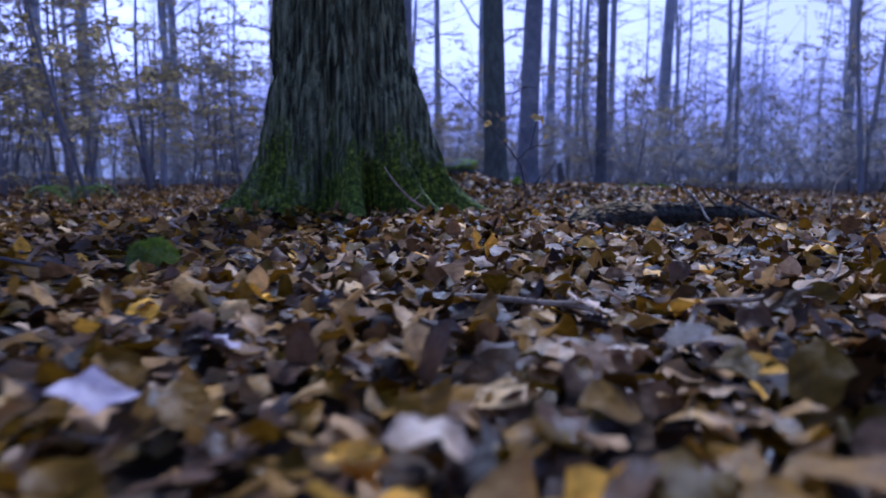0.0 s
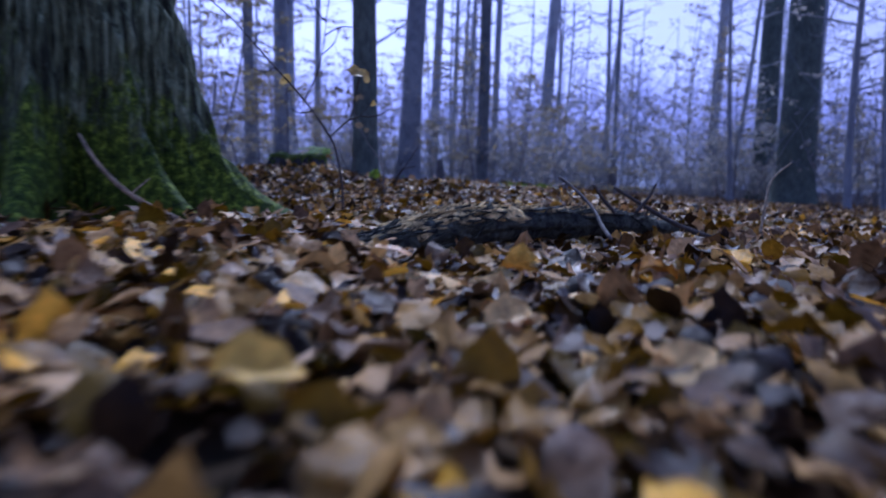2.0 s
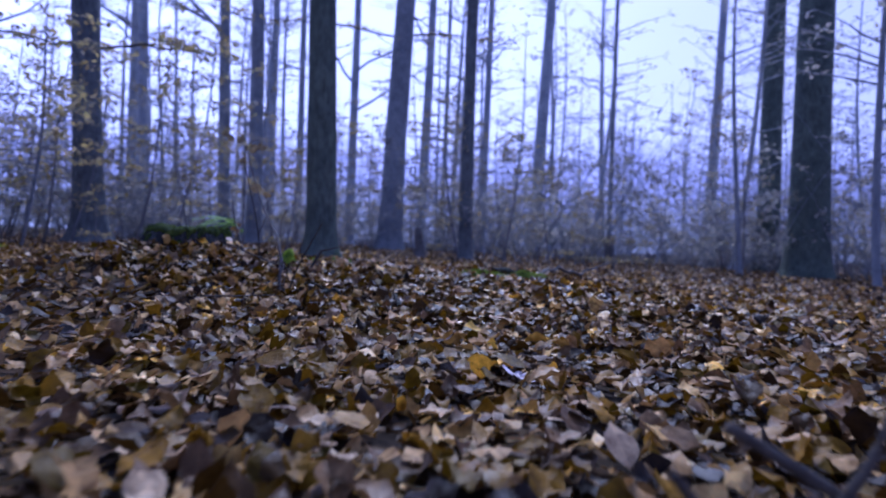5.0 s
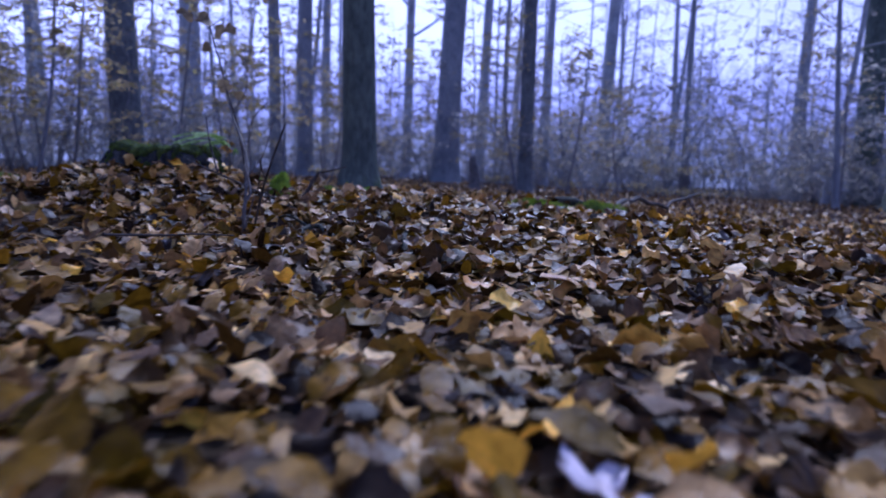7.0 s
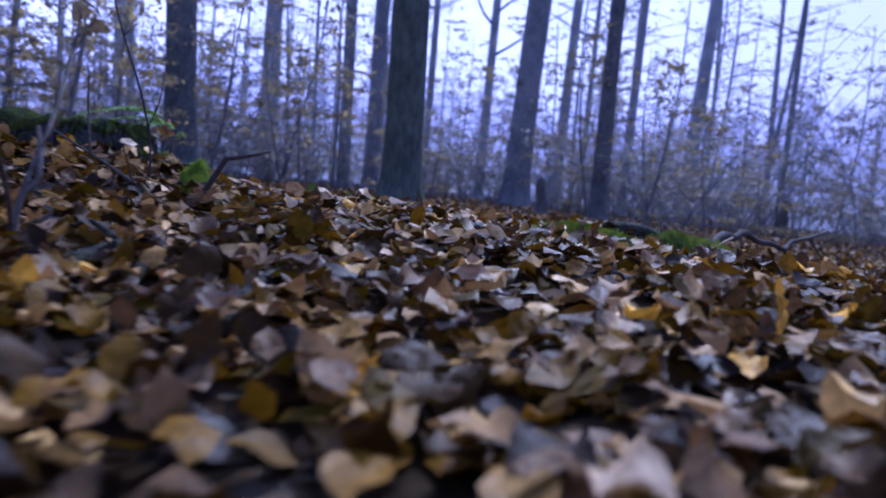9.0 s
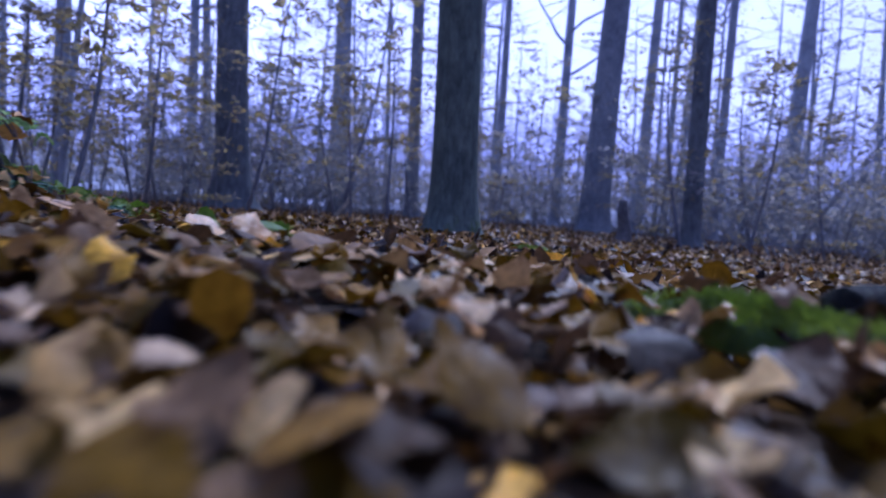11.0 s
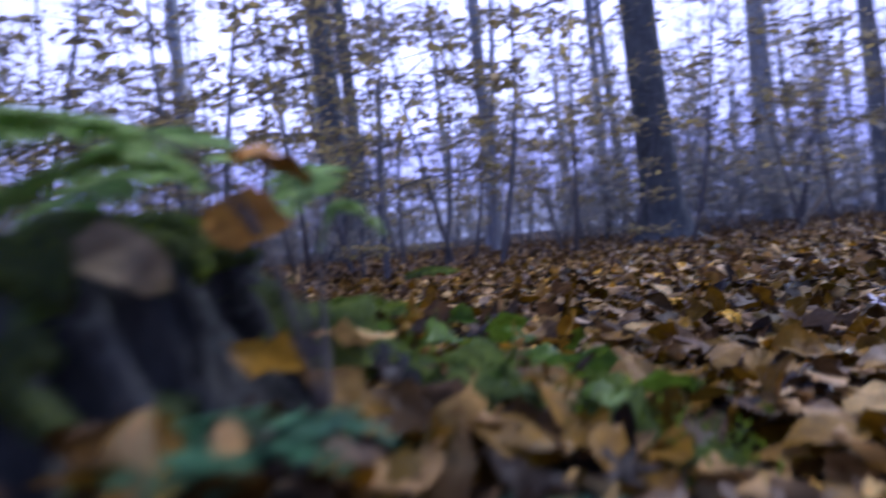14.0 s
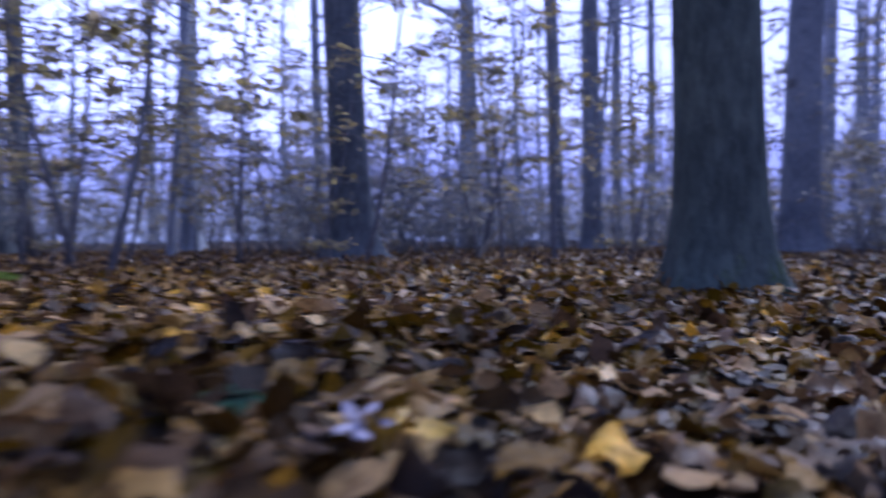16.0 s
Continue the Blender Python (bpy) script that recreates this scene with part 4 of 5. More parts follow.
dead_branch("fallen_branch", [(1.33, 5.86, 0.07), (1.03, 6.16, 0.17), (0.69, 6.38, 0.29)], 0.006,
            [([(1.02, 6.17, 0.17), (1.05, 6.05, 0.26)], 0.003), ([(0.85, 6.28, 0.23), (0.80, 6.35, 0.36), (0.78, 6.38, 0.46)], 0.004)], TWIG, "long dark dead twig lying on the leaves")
dead_branch("fallen_branch", [(1.10, 6.00, 0.06), (1.17, 6.13, 0.12), (1.20, 6.15, 0.17), (1.25, 6.15, 0.255)], 0.012,
            [([(1.245, 6.15, 0.25), (1.30, 6.15, 0.262), (1.35, 6.15, 0.277)], 0.005), ([(1.15, 6.04, 0.08), (1.20, 6.09, 0.105), (1.29, 6.14, 0.12)], 0.008)], TWIG, "crooked forked dead branch in the leaves")
dead_branch("dead_shoot", [(1.07, 5.66, 0.05), (1.062, 5.69, 0.14), (1.075, 5.72, 0.19), (1.05, 5.75, 0.27)], 0.007, [([(1.07, 5.66, 0.07), (1.10, 5.65, 0.18)], 0.003)], GREY_TWIG, "pale dead shoot standing in the litter")
dead_branch("dead_shoot", [(1.10, 5.62, 0.06), (1.138, 5.54, 0.18), (1.18, 5.43, 0.27), (1.234, 5.32, 0.375)], 0.0042, [([(1.16, 5.49, 0.23), (1.15, 5.46, 0.27), (1.16, 5.44, 0.30)], 0.003)], TWIG, "thin dark shoot standing in the litter")
dead_branch("fallen_branch", [(2.20, 6.30, 0.165), (2.29, 6.38, 0.168), (2.39, 6.44, 0.145), (2.49, 6.48, 0.115), (2.60, 6.50, 0.075)], 0.022,
            [([(2.39, 6.44, 0.145), (2.40, 6.50, 0.20)], 0.006), ([(2.29, 6.38, 0.165), (2.33, 6.33, 0.12)], 0.006)], LOG_BARK, "short dark rotting bough beside green moss")
dead_branch("fallen_branch", [(2.50, 6.42, 0.12), (2.66, 6.70, 0.165), (2.74, 6.79, 0.160), (2.82, 6.90, 0.178), (2.92, 7.0, 0.147), (3.00, 7.06, 0.142), (3.07, 7.1, 0.122), (3.14, 7.2, 0.153), (3.37, 7.5, 0.168), (3.62, 7.8, 0.205)], 0.014,
            [([(3.07, 7.1, 0.122), (3.09, 7.1, 0.03)], 0.007), ([(2.82, 6.90, 0.178), (2.86, 6.92, 0.22)], 0.004), ([(3.37, 7.5, 0.168), (3.42, 7.52, 0.12), (3.46, 7.50, 0.06)], 0.005)], TWIG, "long crooked dead branch raised off the ground")
dead_branch("fallen_branch", [(2.10, 5.83, 0.085), (2.25, 6.0, 0.098), (2.33, 6.1, 0.100), (2.46, 6.3, 0.128), (2.59, 6.45, 0.169)], 0.007,
            [([(2.33, 6.1, 0.100), (2.42, 6.08, 0.10), (2.50, 6.05, 0.085)], 0.004), ([(2.46, 6.3, 0.128), (2.47, 6.28, 0.18)], 0.003)], PALE_TWIG, "thin pale twig against a dark bough")
dead_branch("fallen_branch", [(2.13, 5.92, 0.088), (2.25, 6.04, 0.10), (2.34, 6.08, 0.108), (2.44, 6.03, 0.09)], 0.005, [], GREY_TWIG, "thin grey twig under a paler one")
dead_branch("fallen_branch", [(2.60, 6.38, 0.09), (2.70, 6.42, 0.095), (2.80, 6.38, 0.085), (2.84, 6.27, 0.075), (2.86, 6.14, 0.06)], 0.016, [], BLEACHED, "greyish barkless piece of branch")
dead_branch("rotten_branch", [(1.22, 5.50, 0.055), (1.25, 5.60, 0.075), (1.27, 5.65, 0.085), (1.32, 5.60, 0.08), (1.36, 5.49, 0.06)], 0.017,
            [([(1.25, 5.60, 0.075), (1.30, 5.56, 0.10), (1.33, 5.50, 0.075)], 0.010), ([(1.27, 5.64, 0.085), (1.20, 5.66, 0.12), (1.15, 5.70, 0.10)], 0.007)], LOG_BARK, "black rotten branch lying in the leaves")
dead_branch("rotten_branch", [(1.55, 5.28, 0.055), (1.55, 5.38, 0.07), (1.55, 5.48, 0.08), (1.56, 5.55, 0.085)], 0.016, [], LOG_BARK, "black piece of rotten branch in the leaves")
dead_branch("fallen_branch", [(0.80, 5.30, 0.085), (0.95, 5.3, 0.088), (1.02, 5.31, 0.092), (1.10, 5.36, 0.085)], 0.0035, [], TWIG, "thin dark twig across the leaves")
dead_branch("thin_sapling", [(0.914, 6.48, 0.14), (0.91, 6.48, 0.28), (0.89, 6.45, 0.42), (0.86, 6.40, 0.56), (0.83, 6.37, 0.70)], 0.004,
            [([(0.905, 6.47, 0.32), (0.94, 6.46, 0.40), (0.95, 6.46, 0.48)], 0.0025), ([(0.86, 6.40, 0.56), (0.90, 6.40, 0.60)], 0.002)], TWIG, "thin bare sapling beside the stump")
dead_branch("fallen_branch", [(-1.22, 15.74, 0.0), (-1.02, 15.87, 0.3), (-0.84, 16.0, 0.58)], 0.04, [], BLEACHED, "pale snapped branch propped in the undergrowth")


# ---------- moss ----------
def moss_cushion(x, y, rx, ry, h, seed, label="bright green moss cushion among dead leaves", rz=0.0, material=MOSS):
    rr = np.random.default_rng(seed)
    root = empty_at("moss_cushion", x, y, float(ground_z(x, y)) + 0.042, rz)
    s = Soup()
    rings, segs = 10, 26
    v = [(0, 0, h)]
    for i in range(1, rings + 1):
        u = i / rings
        for j in range(segs):
            a = 2 * math.pi * j / segs
            w = 1 + 0.22 * noise.noise(Vector((math.cos(a) * 1.5, math.sin(a) * 1.5, seed)))
            px, py = rx * u * w * math.cos(a), ry * u * w * math.sin(a)
            v.append((px, py, h * (1 - u ** 2.2) - 0.02 * (u == 1) + 0.35 * h * noise.noise(Vector((px * 30, py * 30, seed))) + 0.012 * noise.noise(Vector((px * 14, py * 14, seed + 5)))))
    f = [(0, 1 + j, 1 + (j + 1) % segs) for j in range(segs)]
    f += [(1 + i * segs + j, 1 + (i + 1) * segs + j, 1 + (i + 1) * segs + (j + 1) % segs, 1 + i * segs + (j + 1) % segs) for i in range(rings - 1) for j in range(segs)]
    s.add(v, f)
    child("cushion", s.mesh("cushion", material), root)
    b = Soup()
    body = np.array(v)
    for k in range(int(1500 * math.sqrt(rx * ry / 0.01))):
        p = body[rr.integers(0, len(body) - segs)] + rr.normal(0, 0.3, 3) * np.array([rx, ry, 0]) * 0.2
        d = np.array([rr.normal(0, 0.5), rr.normal(0, 0.5), 1.0]) * rr.uniform(0.006, 0.016)
        side = np.cross(d, rr.normal(0, 1, 3))
        side = side / (np.linalg.norm(side) + 1e-9) * 0.0016
        b.add([p - side, p + side, p + d], [(0, 1, 2)])
    child("moss_fur", b.mesh("moss_fur", material), root)
    return tagged(root, label, "moss", "moss cushions")


for i, (mx, my, ax, ay, hh, rz) in enumerate(((-0.355, 1.75, 0.062, 0.055, 0.07, 0), (1.07, 6.43, 0.044, 0.042, 0.09, 0), (2.12, 6.24, 0.15, 0.05, 0.025, -42), (2.42, 6.38, 0.14, 0.06, 0.05, 0),
                                              (1.2, 7.4, 0.06, 0.05, 0.03, 0), (0.20, 7.49, 0.15, 0.06, 0.045, 25),
                                              (-0.21, 7.76, 0.15, 0.09, 0.05, 0), (1.9, 9.0, 0.12, 0.08, 0.03, 0), (-2.0, 10.0, 0.25, 0.12, 0.06, 0))):
    moss_cushion(mx, my, ax, ay, hh * 0.65, 300 + i, rz=rz, material=BRIGHT_MOSS if i == 1 else MOSS)


# ---------- stump ----------
def stump_radius(a, z):
    """Fluted, rotted side of the stump, with spreading root feet."""
    c, sn = math.cos(a), math.sin(a)
    rad = 0.222 + 0.10 * math.exp(-z / 0.06) * (1 + 0.6 * math.sin(5 * a + 1)) - 0.03 * (z / 0.2) ** 4
    rad += 0.10 * math.exp(-z / 0.09) * math.exp(-((a - 0.75) / 0.4) ** 2)
    rad += 0.12 * math.exp(-z / 0.11) * math.exp(-((a - 3.75) / 0.42) ** 2)
    warp = 0.6 * noise.noise(Vector((c * 3, sn * 3, z * 9)))
    flute = abs(noise.noise(Vector((c * 7 + warp, sn * 7 + warp, z * 2.5)))) * 2
    slab = noise.noise(Vector((c * 3.2, sn * 3.2, z * 2 + 7)))
    return rad + 0.030 * min(1.0, flute * 1.8) - 0.016 + 0.022 * slab + 0.007 * noise.noise(Vector((c * 22, sn * 22, z * 14)))


def stump_rim(a):
    """How far the broken rim stands up or dips."""
    c, sn = math.cos(a), math.sin(a)
    return 0.018 * noise.noise(Vector((c * 2.2, sn * 2.2, 5))) + 0.020 * noise.noise(Vector((c * 7, sn * 7, 2)))


def old_stump():
    root = empty_at("tree_stump", STUMP_AT[0], STUMP_AT[1], 0.172)
    s = Soup()
    segs, zs = 260, np.concatenate([[-0.1], np.linspace(0, 0.205, 30)])
    v = []
    for z in zs:
        zc = max(z, 0)
        for j in range(segs):
            a = 2 * math.pi * j / segs
            rad = stump_radius(a, zc)
            v.append((rad * math.cos(a), rad * math.sin(a), z + stump_rim(a) * min(1, max(0, (z - 0.05) / 0.12))))
    k = len(zs)
    f = [(i * segs + j, i * segs + (j + 1) % segs, (i + 1) * segs + (j + 1) % segs, (i + 1) * segs + j) for i in range(k - 1) for j in range(segs)]
    n0 = len(v)
    for q in (0.82, 0.6, 0.3):
        for j in range(segs):
            a = 2 * math.pi * j / segs
            v.append((0.22 * q * math.cos(a), 0.22 * q * math.sin(a), 0.13 + 0.06 * q + 0.03 * noise.noise(Vector((q * 5 * math.cos(a), q * 5 * math.sin(a), 2)))))
    for i in range(3):
        o, p = (n0 - segs if i == 0 else n0 + (i - 1) * segs), n0 + i * segs
        f += [(o + j, o + (j + 1) % segs, p + (j + 1) % segs, p + j) for j in range(segs)]
    f.append(tuple(range(n0 + 2 * segs, n0 + 3 * segs)))
    s.add(v, f)
    child("stump_wood", s.mesh("stump_wood", STUMP_WOOD), root, "rotten ridged wood")
    # moss hangs over the rim in lobes and clings in cushions to the side
    rows = [(0.205 * u / 44, 0.0) for u in range(42)] + [(0.200, 0.002), (0.206, 0.008), (0.210, 0.020), (0.212, 0.040), (0.206, 0.07), (0.198, 0.10)]
    mv, cols = [], 300
    for z, inn in rows:
        for j in range(cols):
            a = 2 * math.pi * j / cols
            c, sn = math.cos(a), math.sin(a)
            rad = stump_radius(a, z) - inn
            drape = 0.009 + 0.040 * max(0.0, noise.noise(Vector((c * 3.5, sn * 3.5, 21))) + 0.25)
            cover = 2.2 * (1 - (0.205 - z) / drape) if z > 0.205 - 2 * drape else -2.0
            cover = max(cover, 2.3 * noise.noise(Vector((c * 4.2, sn * 4.2, z * 17 + 3))) + 0.9 * noise.noise(Vector((c * 11, sn * 11, z * 40))) - 0.50)
            cover = max(cover, 1.0 if inn > 0.004 else -2.0)
            thick = 0.012 * min(1.0, max(-1.6, cover * 2.5)) + (0.004 * noise.noise(Vector((c * 42, sn * 42, z * 170))) if cover > 0 else 0.0)
            mv.append(((rad + thick) * c, (rad + thick) * sn, z + stump_rim(a) * min(1, max(0, (z - 0.05) / 0.12)) + (0.6 * thick if inn else 0)))
    nr = len(rows)
    ms = Soup()
    ms.add(mv, [(i * cols + j, i * cols + (j + 1) % cols, (i + 1) * cols + (j + 1) % cols, (i + 1) * cols + j) for i in range(nr - 1) for j in range(cols)])
    moss = child("moss", ms.mesh("moss", STUMP_MOSS), root, "thick dark moss")
    rr, fur = np.random.default_rng(66), Soup()
    body = np.array(mv)[36 * cols:]
    for q in range(5200):
        p = body[rr.integers(0, len(body))] + rr.normal(0, 0.002, 3)
        d = np.array([0.8 * p[0], 0.8 * p[1], 0.05]) * 0.018 + np.array([rr.normal(0, 0.5), rr.normal(0, 0.5), 0.6]) * rr.uniform(0.003, 0.008)
        side = np.cross(d, rr.normal(0, 1, 3))
        side = side / (np.linalg.norm(side) + 1e-9) * 0.0013
        fur.add([p - side, p + side, p + d], [(0, 1, 2)])
    tagged(child("moss_fur", fur.mesh("moss_fur", MOSS), moss), kind="stuff")
    # a root runs out eastward under bright moss
    at = np.array([STUMP_AT[0], STUMP_AT[1], 0.172])
    line = bent_line([np.array(p) - at for p in ((0.55, 6.98, 0.30), (0.63, 7.07, 0.275), (0.70, 7.14, 0.235), (0.80, 7.19, 0.200), (0.87, 7.21, 0.185), (0.94, 7.22, 0.155))], 40)
    child("root", rough_tube("root", line, np.linspace(0.045, 0.018, 40), 18, STUMP_WOOD, 0.3, 18, 4), root, "dark half-buried root")
    child("root_moss", rough_tube("root_moss", line + np.array([0, 0, 0.012]), np.linspace(0.040, 0.020, 40) * (1 + 0.35 * np.sin(np.arange(40) * 0.7)), 22, MOSS, 0.6, 30, 9), root, "bright green moss along the root")
    tuft = Soup()
    for q in range(1500):
        p = line[rr.integers(0, 40)] + np.array([0, 0, 0.022]) + rr.normal(0, 0.018, 3)
        d = np.array([rr.normal(0, 0.5), rr.normal(0, 0.5), 0.7]) * rr.uniform(0.006, 0.018)
        side = np.cross(d, rr.normal(0, 1, 3))
        side = side / (np.linalg.norm(side) + 1e-9) * 0.0018
        tuft.add([p - side, p + side, p + d], [(0, 1, 2)])
    tagged(child("moss_tuft", tuft.mesh("moss_tuft", MOSS), root), kind="stuff")
    return tagged(root, "low rotten tree stump overgrown with moss", "stump")


old_stump()


def fern_plant(x, y, z, fronds, length, seed, label, spread=(0, 6.28), arch=0.5, material=FERN):
    rr = np.random.default_rng(seed)
    root = empty_at("fern", x, y, z)
    for i in range(fronds):
        h = spread[0] + (spread[1] - spread[0]) * (i + rr.uniform(0, 0.7)) / fronds
        ln = length * rr.uniform(0.75, 1.1)
        s = Soup()
        n = 13
        u = np.linspace(0, 1, n)
        pts = np.stack([np.cos(h) * ln * u * 0.9, np.sin(h) * ln * u * 0.9, ln * arch * (1.5 * u - 1.45 * u ** 2.2)], 1)
        s.tube(pts, np.linspace(0.0025, 0.0008, n), 4)
        side = np.array([-math.sin(h), math.cos(h), 0])
        fw = np.array([math.cos(h), math.sin(h), 0])
        for k in range(2, 26):
            uu = k / 26
            p = np.array([np.interp(uu, u, pts[:, c]) for c in range(3)])
            w = ln * 0.30 * math.sin(math.pi * (0.12 + 0.86 * uu)) ** 0.8
            for sg in (-1, 1):
                tip = p + sg * side * w + fw * w * 0.25 + np.array([0, 0, -0.12 * w + rr.normal(0, 0.003)])
                m1 = p + (tip - p) * 0.45
                wd = fw * ln * 0.028
                s.add([p, m1 - wd, tip, m1 + wd], [(0, 1, 2, 3)], [(0, .5), (.5, 0.3), (1, .5), (.5, .7)])
        child("frond", s.mesh("frond", material), root)
    return tagged(root, label, "fern", "ferns")


def arching_fern():
    """Broad light fronds bowed over the stump, each with paired toothed leaflets."""
    root = empty_at("fern", 0, 0, 0)
    rr = np.random.default_rng(430)
    foot = (0.75, 7.03, 0.22)
    for mid in (((0.735, 6.985, 0.40), (0.70, 6.89, 0.452), (0.63, 6.81, 0.440), (0.56, 6.73, 0.405)), ((0.735, 7.0, 0.37), (0.72, 6.93, 0.425), (0.685, 6.87, 0.405), (0.65, 6.83, 0.365)),
                ((0.75, 7.03, 0.33), (0.755, 7.035, 0.375), (0.76, 7.05, 0.39), (0.765, 7.075, 0.37)),
                ((0.72, 7.01, 0.37), (0.66, 6.98, 0.425), (0.58, 6.95, 0.42), (0.50, 6.93, 0.385)), ((0.73, 7.0, 0.37), (0.70, 6.94, 0.44), (0.65, 6.88, 0.455), (0.58, 6.83, 0.43)),
                ((0.73, 7.02, 0.38), (0.66, 7.01, 0.45), (0.58, 7.0, 0.465), (0.48, 6.98, 0.44)), ((0.74, 7.04, 0.36), (0.70, 7.07, 0.42), (0.64, 7.10, 0.425), (0.56, 7.12, 0.39))):
        pts = bent_line((foot, *mid), 40)
        s = Soup()
        s.tube(pts[14:], np.linspace(0.0014, 0.0006, 26), 5)
        stalk = Soup()
        stalk.tube(pts[:16], np.linspace(0.0019, 0.0014, 16), 5)
        for k in range(15, 40):
            u = (k - 15) / 25
            p, d = pts[k], pts[min(k + 1, 39)] - pts[k - 1]
            d = d / np.linalg.norm(d)
            side = np.cross(d, (0, 0, 1.0))
            side /= np.linalg.norm(side) + 1e-9
            w = 0.058 * math.sin(math.pi * (0.16 + 0.80 * u)) ** 0.8 * rr.uniform(0.8, 1.1) * min(1.0, 3.2 * np.linalg.norm(pts[-1] - pts[15]))
            for sg in (-1, 1):
                tip = p + sg * side * w + d * w * 0.45 + np.array([0, 0, -0.28 * w + rr.normal(0, 0.003)])
                across = d * 0.0055
                row = [p + (tip - p) * q for q in (0.0, 0.25, 0.5, 0.75, 1.0)]
                wide = (0.5, 1.0, 0.85, 0.55, 0.05)
                v = [pt + e * across * m + np.array([0, 0, (0.002 if e else 0.0) + rr.normal(0, 0.0008)]) for pt, m in zip(row, wide) for e in (-1, 0, 1)]
                s.add(v, [(3 * i + j, 3 * i + 3 + j, 3 * i + 4 + j, 3 * i + 1 + j) for i in range(4) for j in range(2)], [(i / 4, 0.5 + 0.4 * e) for i in range(5) for e in (-1, 0, 1)])
        child("stalk", stalk.mesh("stalk", GREY_TWIG), child("frond", s.mesh("frond", FERN), root), "thin brownish stalk")
    return tagged(root, "light green arching fern growing beside the mossy stump", "fern", "ferns")


arching_fern()
fern_plant(0.80, 6.93, 0.252, 8, 0.085, 401, "small blue-green fern in the leaf litter", arch=0.6, material=HERB)
fern_plant(0.95, 6.98, 0.212, 8, 0.085, 402, "small blue-green fern in the leaf litter", arch=0.6, material=HERB)
fern_plant(-1.9, 4.3, 0.10, 7, 0.30, 403, "dark green fern beside the old oak", arch=0.95, material=GREEN)
for i, (hx, hy) in enumerate(((0.36, 8.85), (0.68, 8.3), (0.2, 9.0), (0.55, 8.5), (1.55, 6.62))):
    fern_plant(hx, hy, float(ground_z(hx, hy)) + 0.02, 4, 0.07, 410 + i, "tiny blue-green woodland herb between leaves", arch=0.25, material=HERB)


# ---------- bare sapling by the log, snags ----------
def bare_sapling():
    root = empty_at("bare_sapling", 0, 0, 0)
    child("stem", rough_tube("stem", bent_line([(0.71, 3.36, 0.03), (0.71, 3.37, 0.18), (0.69, 3.39, 0.30), (0.67, 3.40, 0.35), (0.59, 3.415, 0.46), (0.49, 3.44, 0.57), (0.37, 3.46, 0.70)], 36), np.linspace(0.0046, 0.0020, 36), 7, TWIG, 0.3, 40, 1), root)
    for pts in ([(0.59, 3.415, 0.46), (0.63, 3.42, 0.55), (0.65, 3.42, 0.66), (0.66, 3.42, 0.76), (0.69, 3.43, 0.84)], [(0.67, 3.40, 0.35), (0.72, 3.40, 0.40), (0.76, 3.40, 0.42), (0.80, 3.41, 0.47)],
                [(0.65, 3.42, 0.66), (0.70, 3.42, 0.69), (0.76, 3.43, 0.69)], [(0.73, 3.40, 0.405), (0.74, 3.40, 0.45), (0.75, 3.39, 0.50)], [(0.37, 3.46, 0.70), (0.28, 3.47, 0.77), (0.2, 3.48, 0.80)],
                [(0.64, 3.42, 0.60), (0.68, 3.41, 0.64), (0.69, 3.41, 0.68)], [(0.75, 3.39, 0.50), (0.755, 3.37, 0.54), (0.748, 3.335, 0.57)],
                [(0.50, 3.44, 0.56), (0.47, 3.42, 0.54), (0.43, 3.41, 0.55)], [(0.44, 3.45, 0.63), (0.45, 3.47, 0.68), (0.44, 3.48, 0.73)], [(0.62, 3.41, 0.43), (0.58, 3.40, 0.42), (0.55, 3.39, 0.43)],
                [(0.76, 3.40, 0.42), (0.81, 3.38, 0.42), (0.86, 3.37, 0.45)], [(0.655, 3.42, 0.70), (0.62, 3.43, 0.74), (0.60, 3.43, 0.78)]):
        child("branch", rough_tube("branch", bent_line(pts, 14), np.linspace(0.0026, 0.0010, 14), 5, TWIG, 0.25, 60, 2), root)
    for p, size, yaw in (((0.748, 3.33, 0.53), 0.08, 0.4), ((0.53, 3.43, 0.52), 0.05, 2.4), ((0.30, 3.46, 0.76), 0.04, 1.0), ((0.80, 3.41, 0.46), 0.03, 2), ((0.47, 3.45, 0.60), 0.03, 1)):
        tv, tf, tuv = NEAR_LEAVES[5]
        me = mesh_from("leaf", tv * size, tf, YELLOW_DRY, tuv)
        lf = child("leaf", me, root, "withered yellow leaf")
        lf.matrix_basis = pose(*p, 60, 20, math.degrees(yaw))
    return tagged(root, "thin bare sapling with a few withered leaves", "sapling")


bare_sapling()


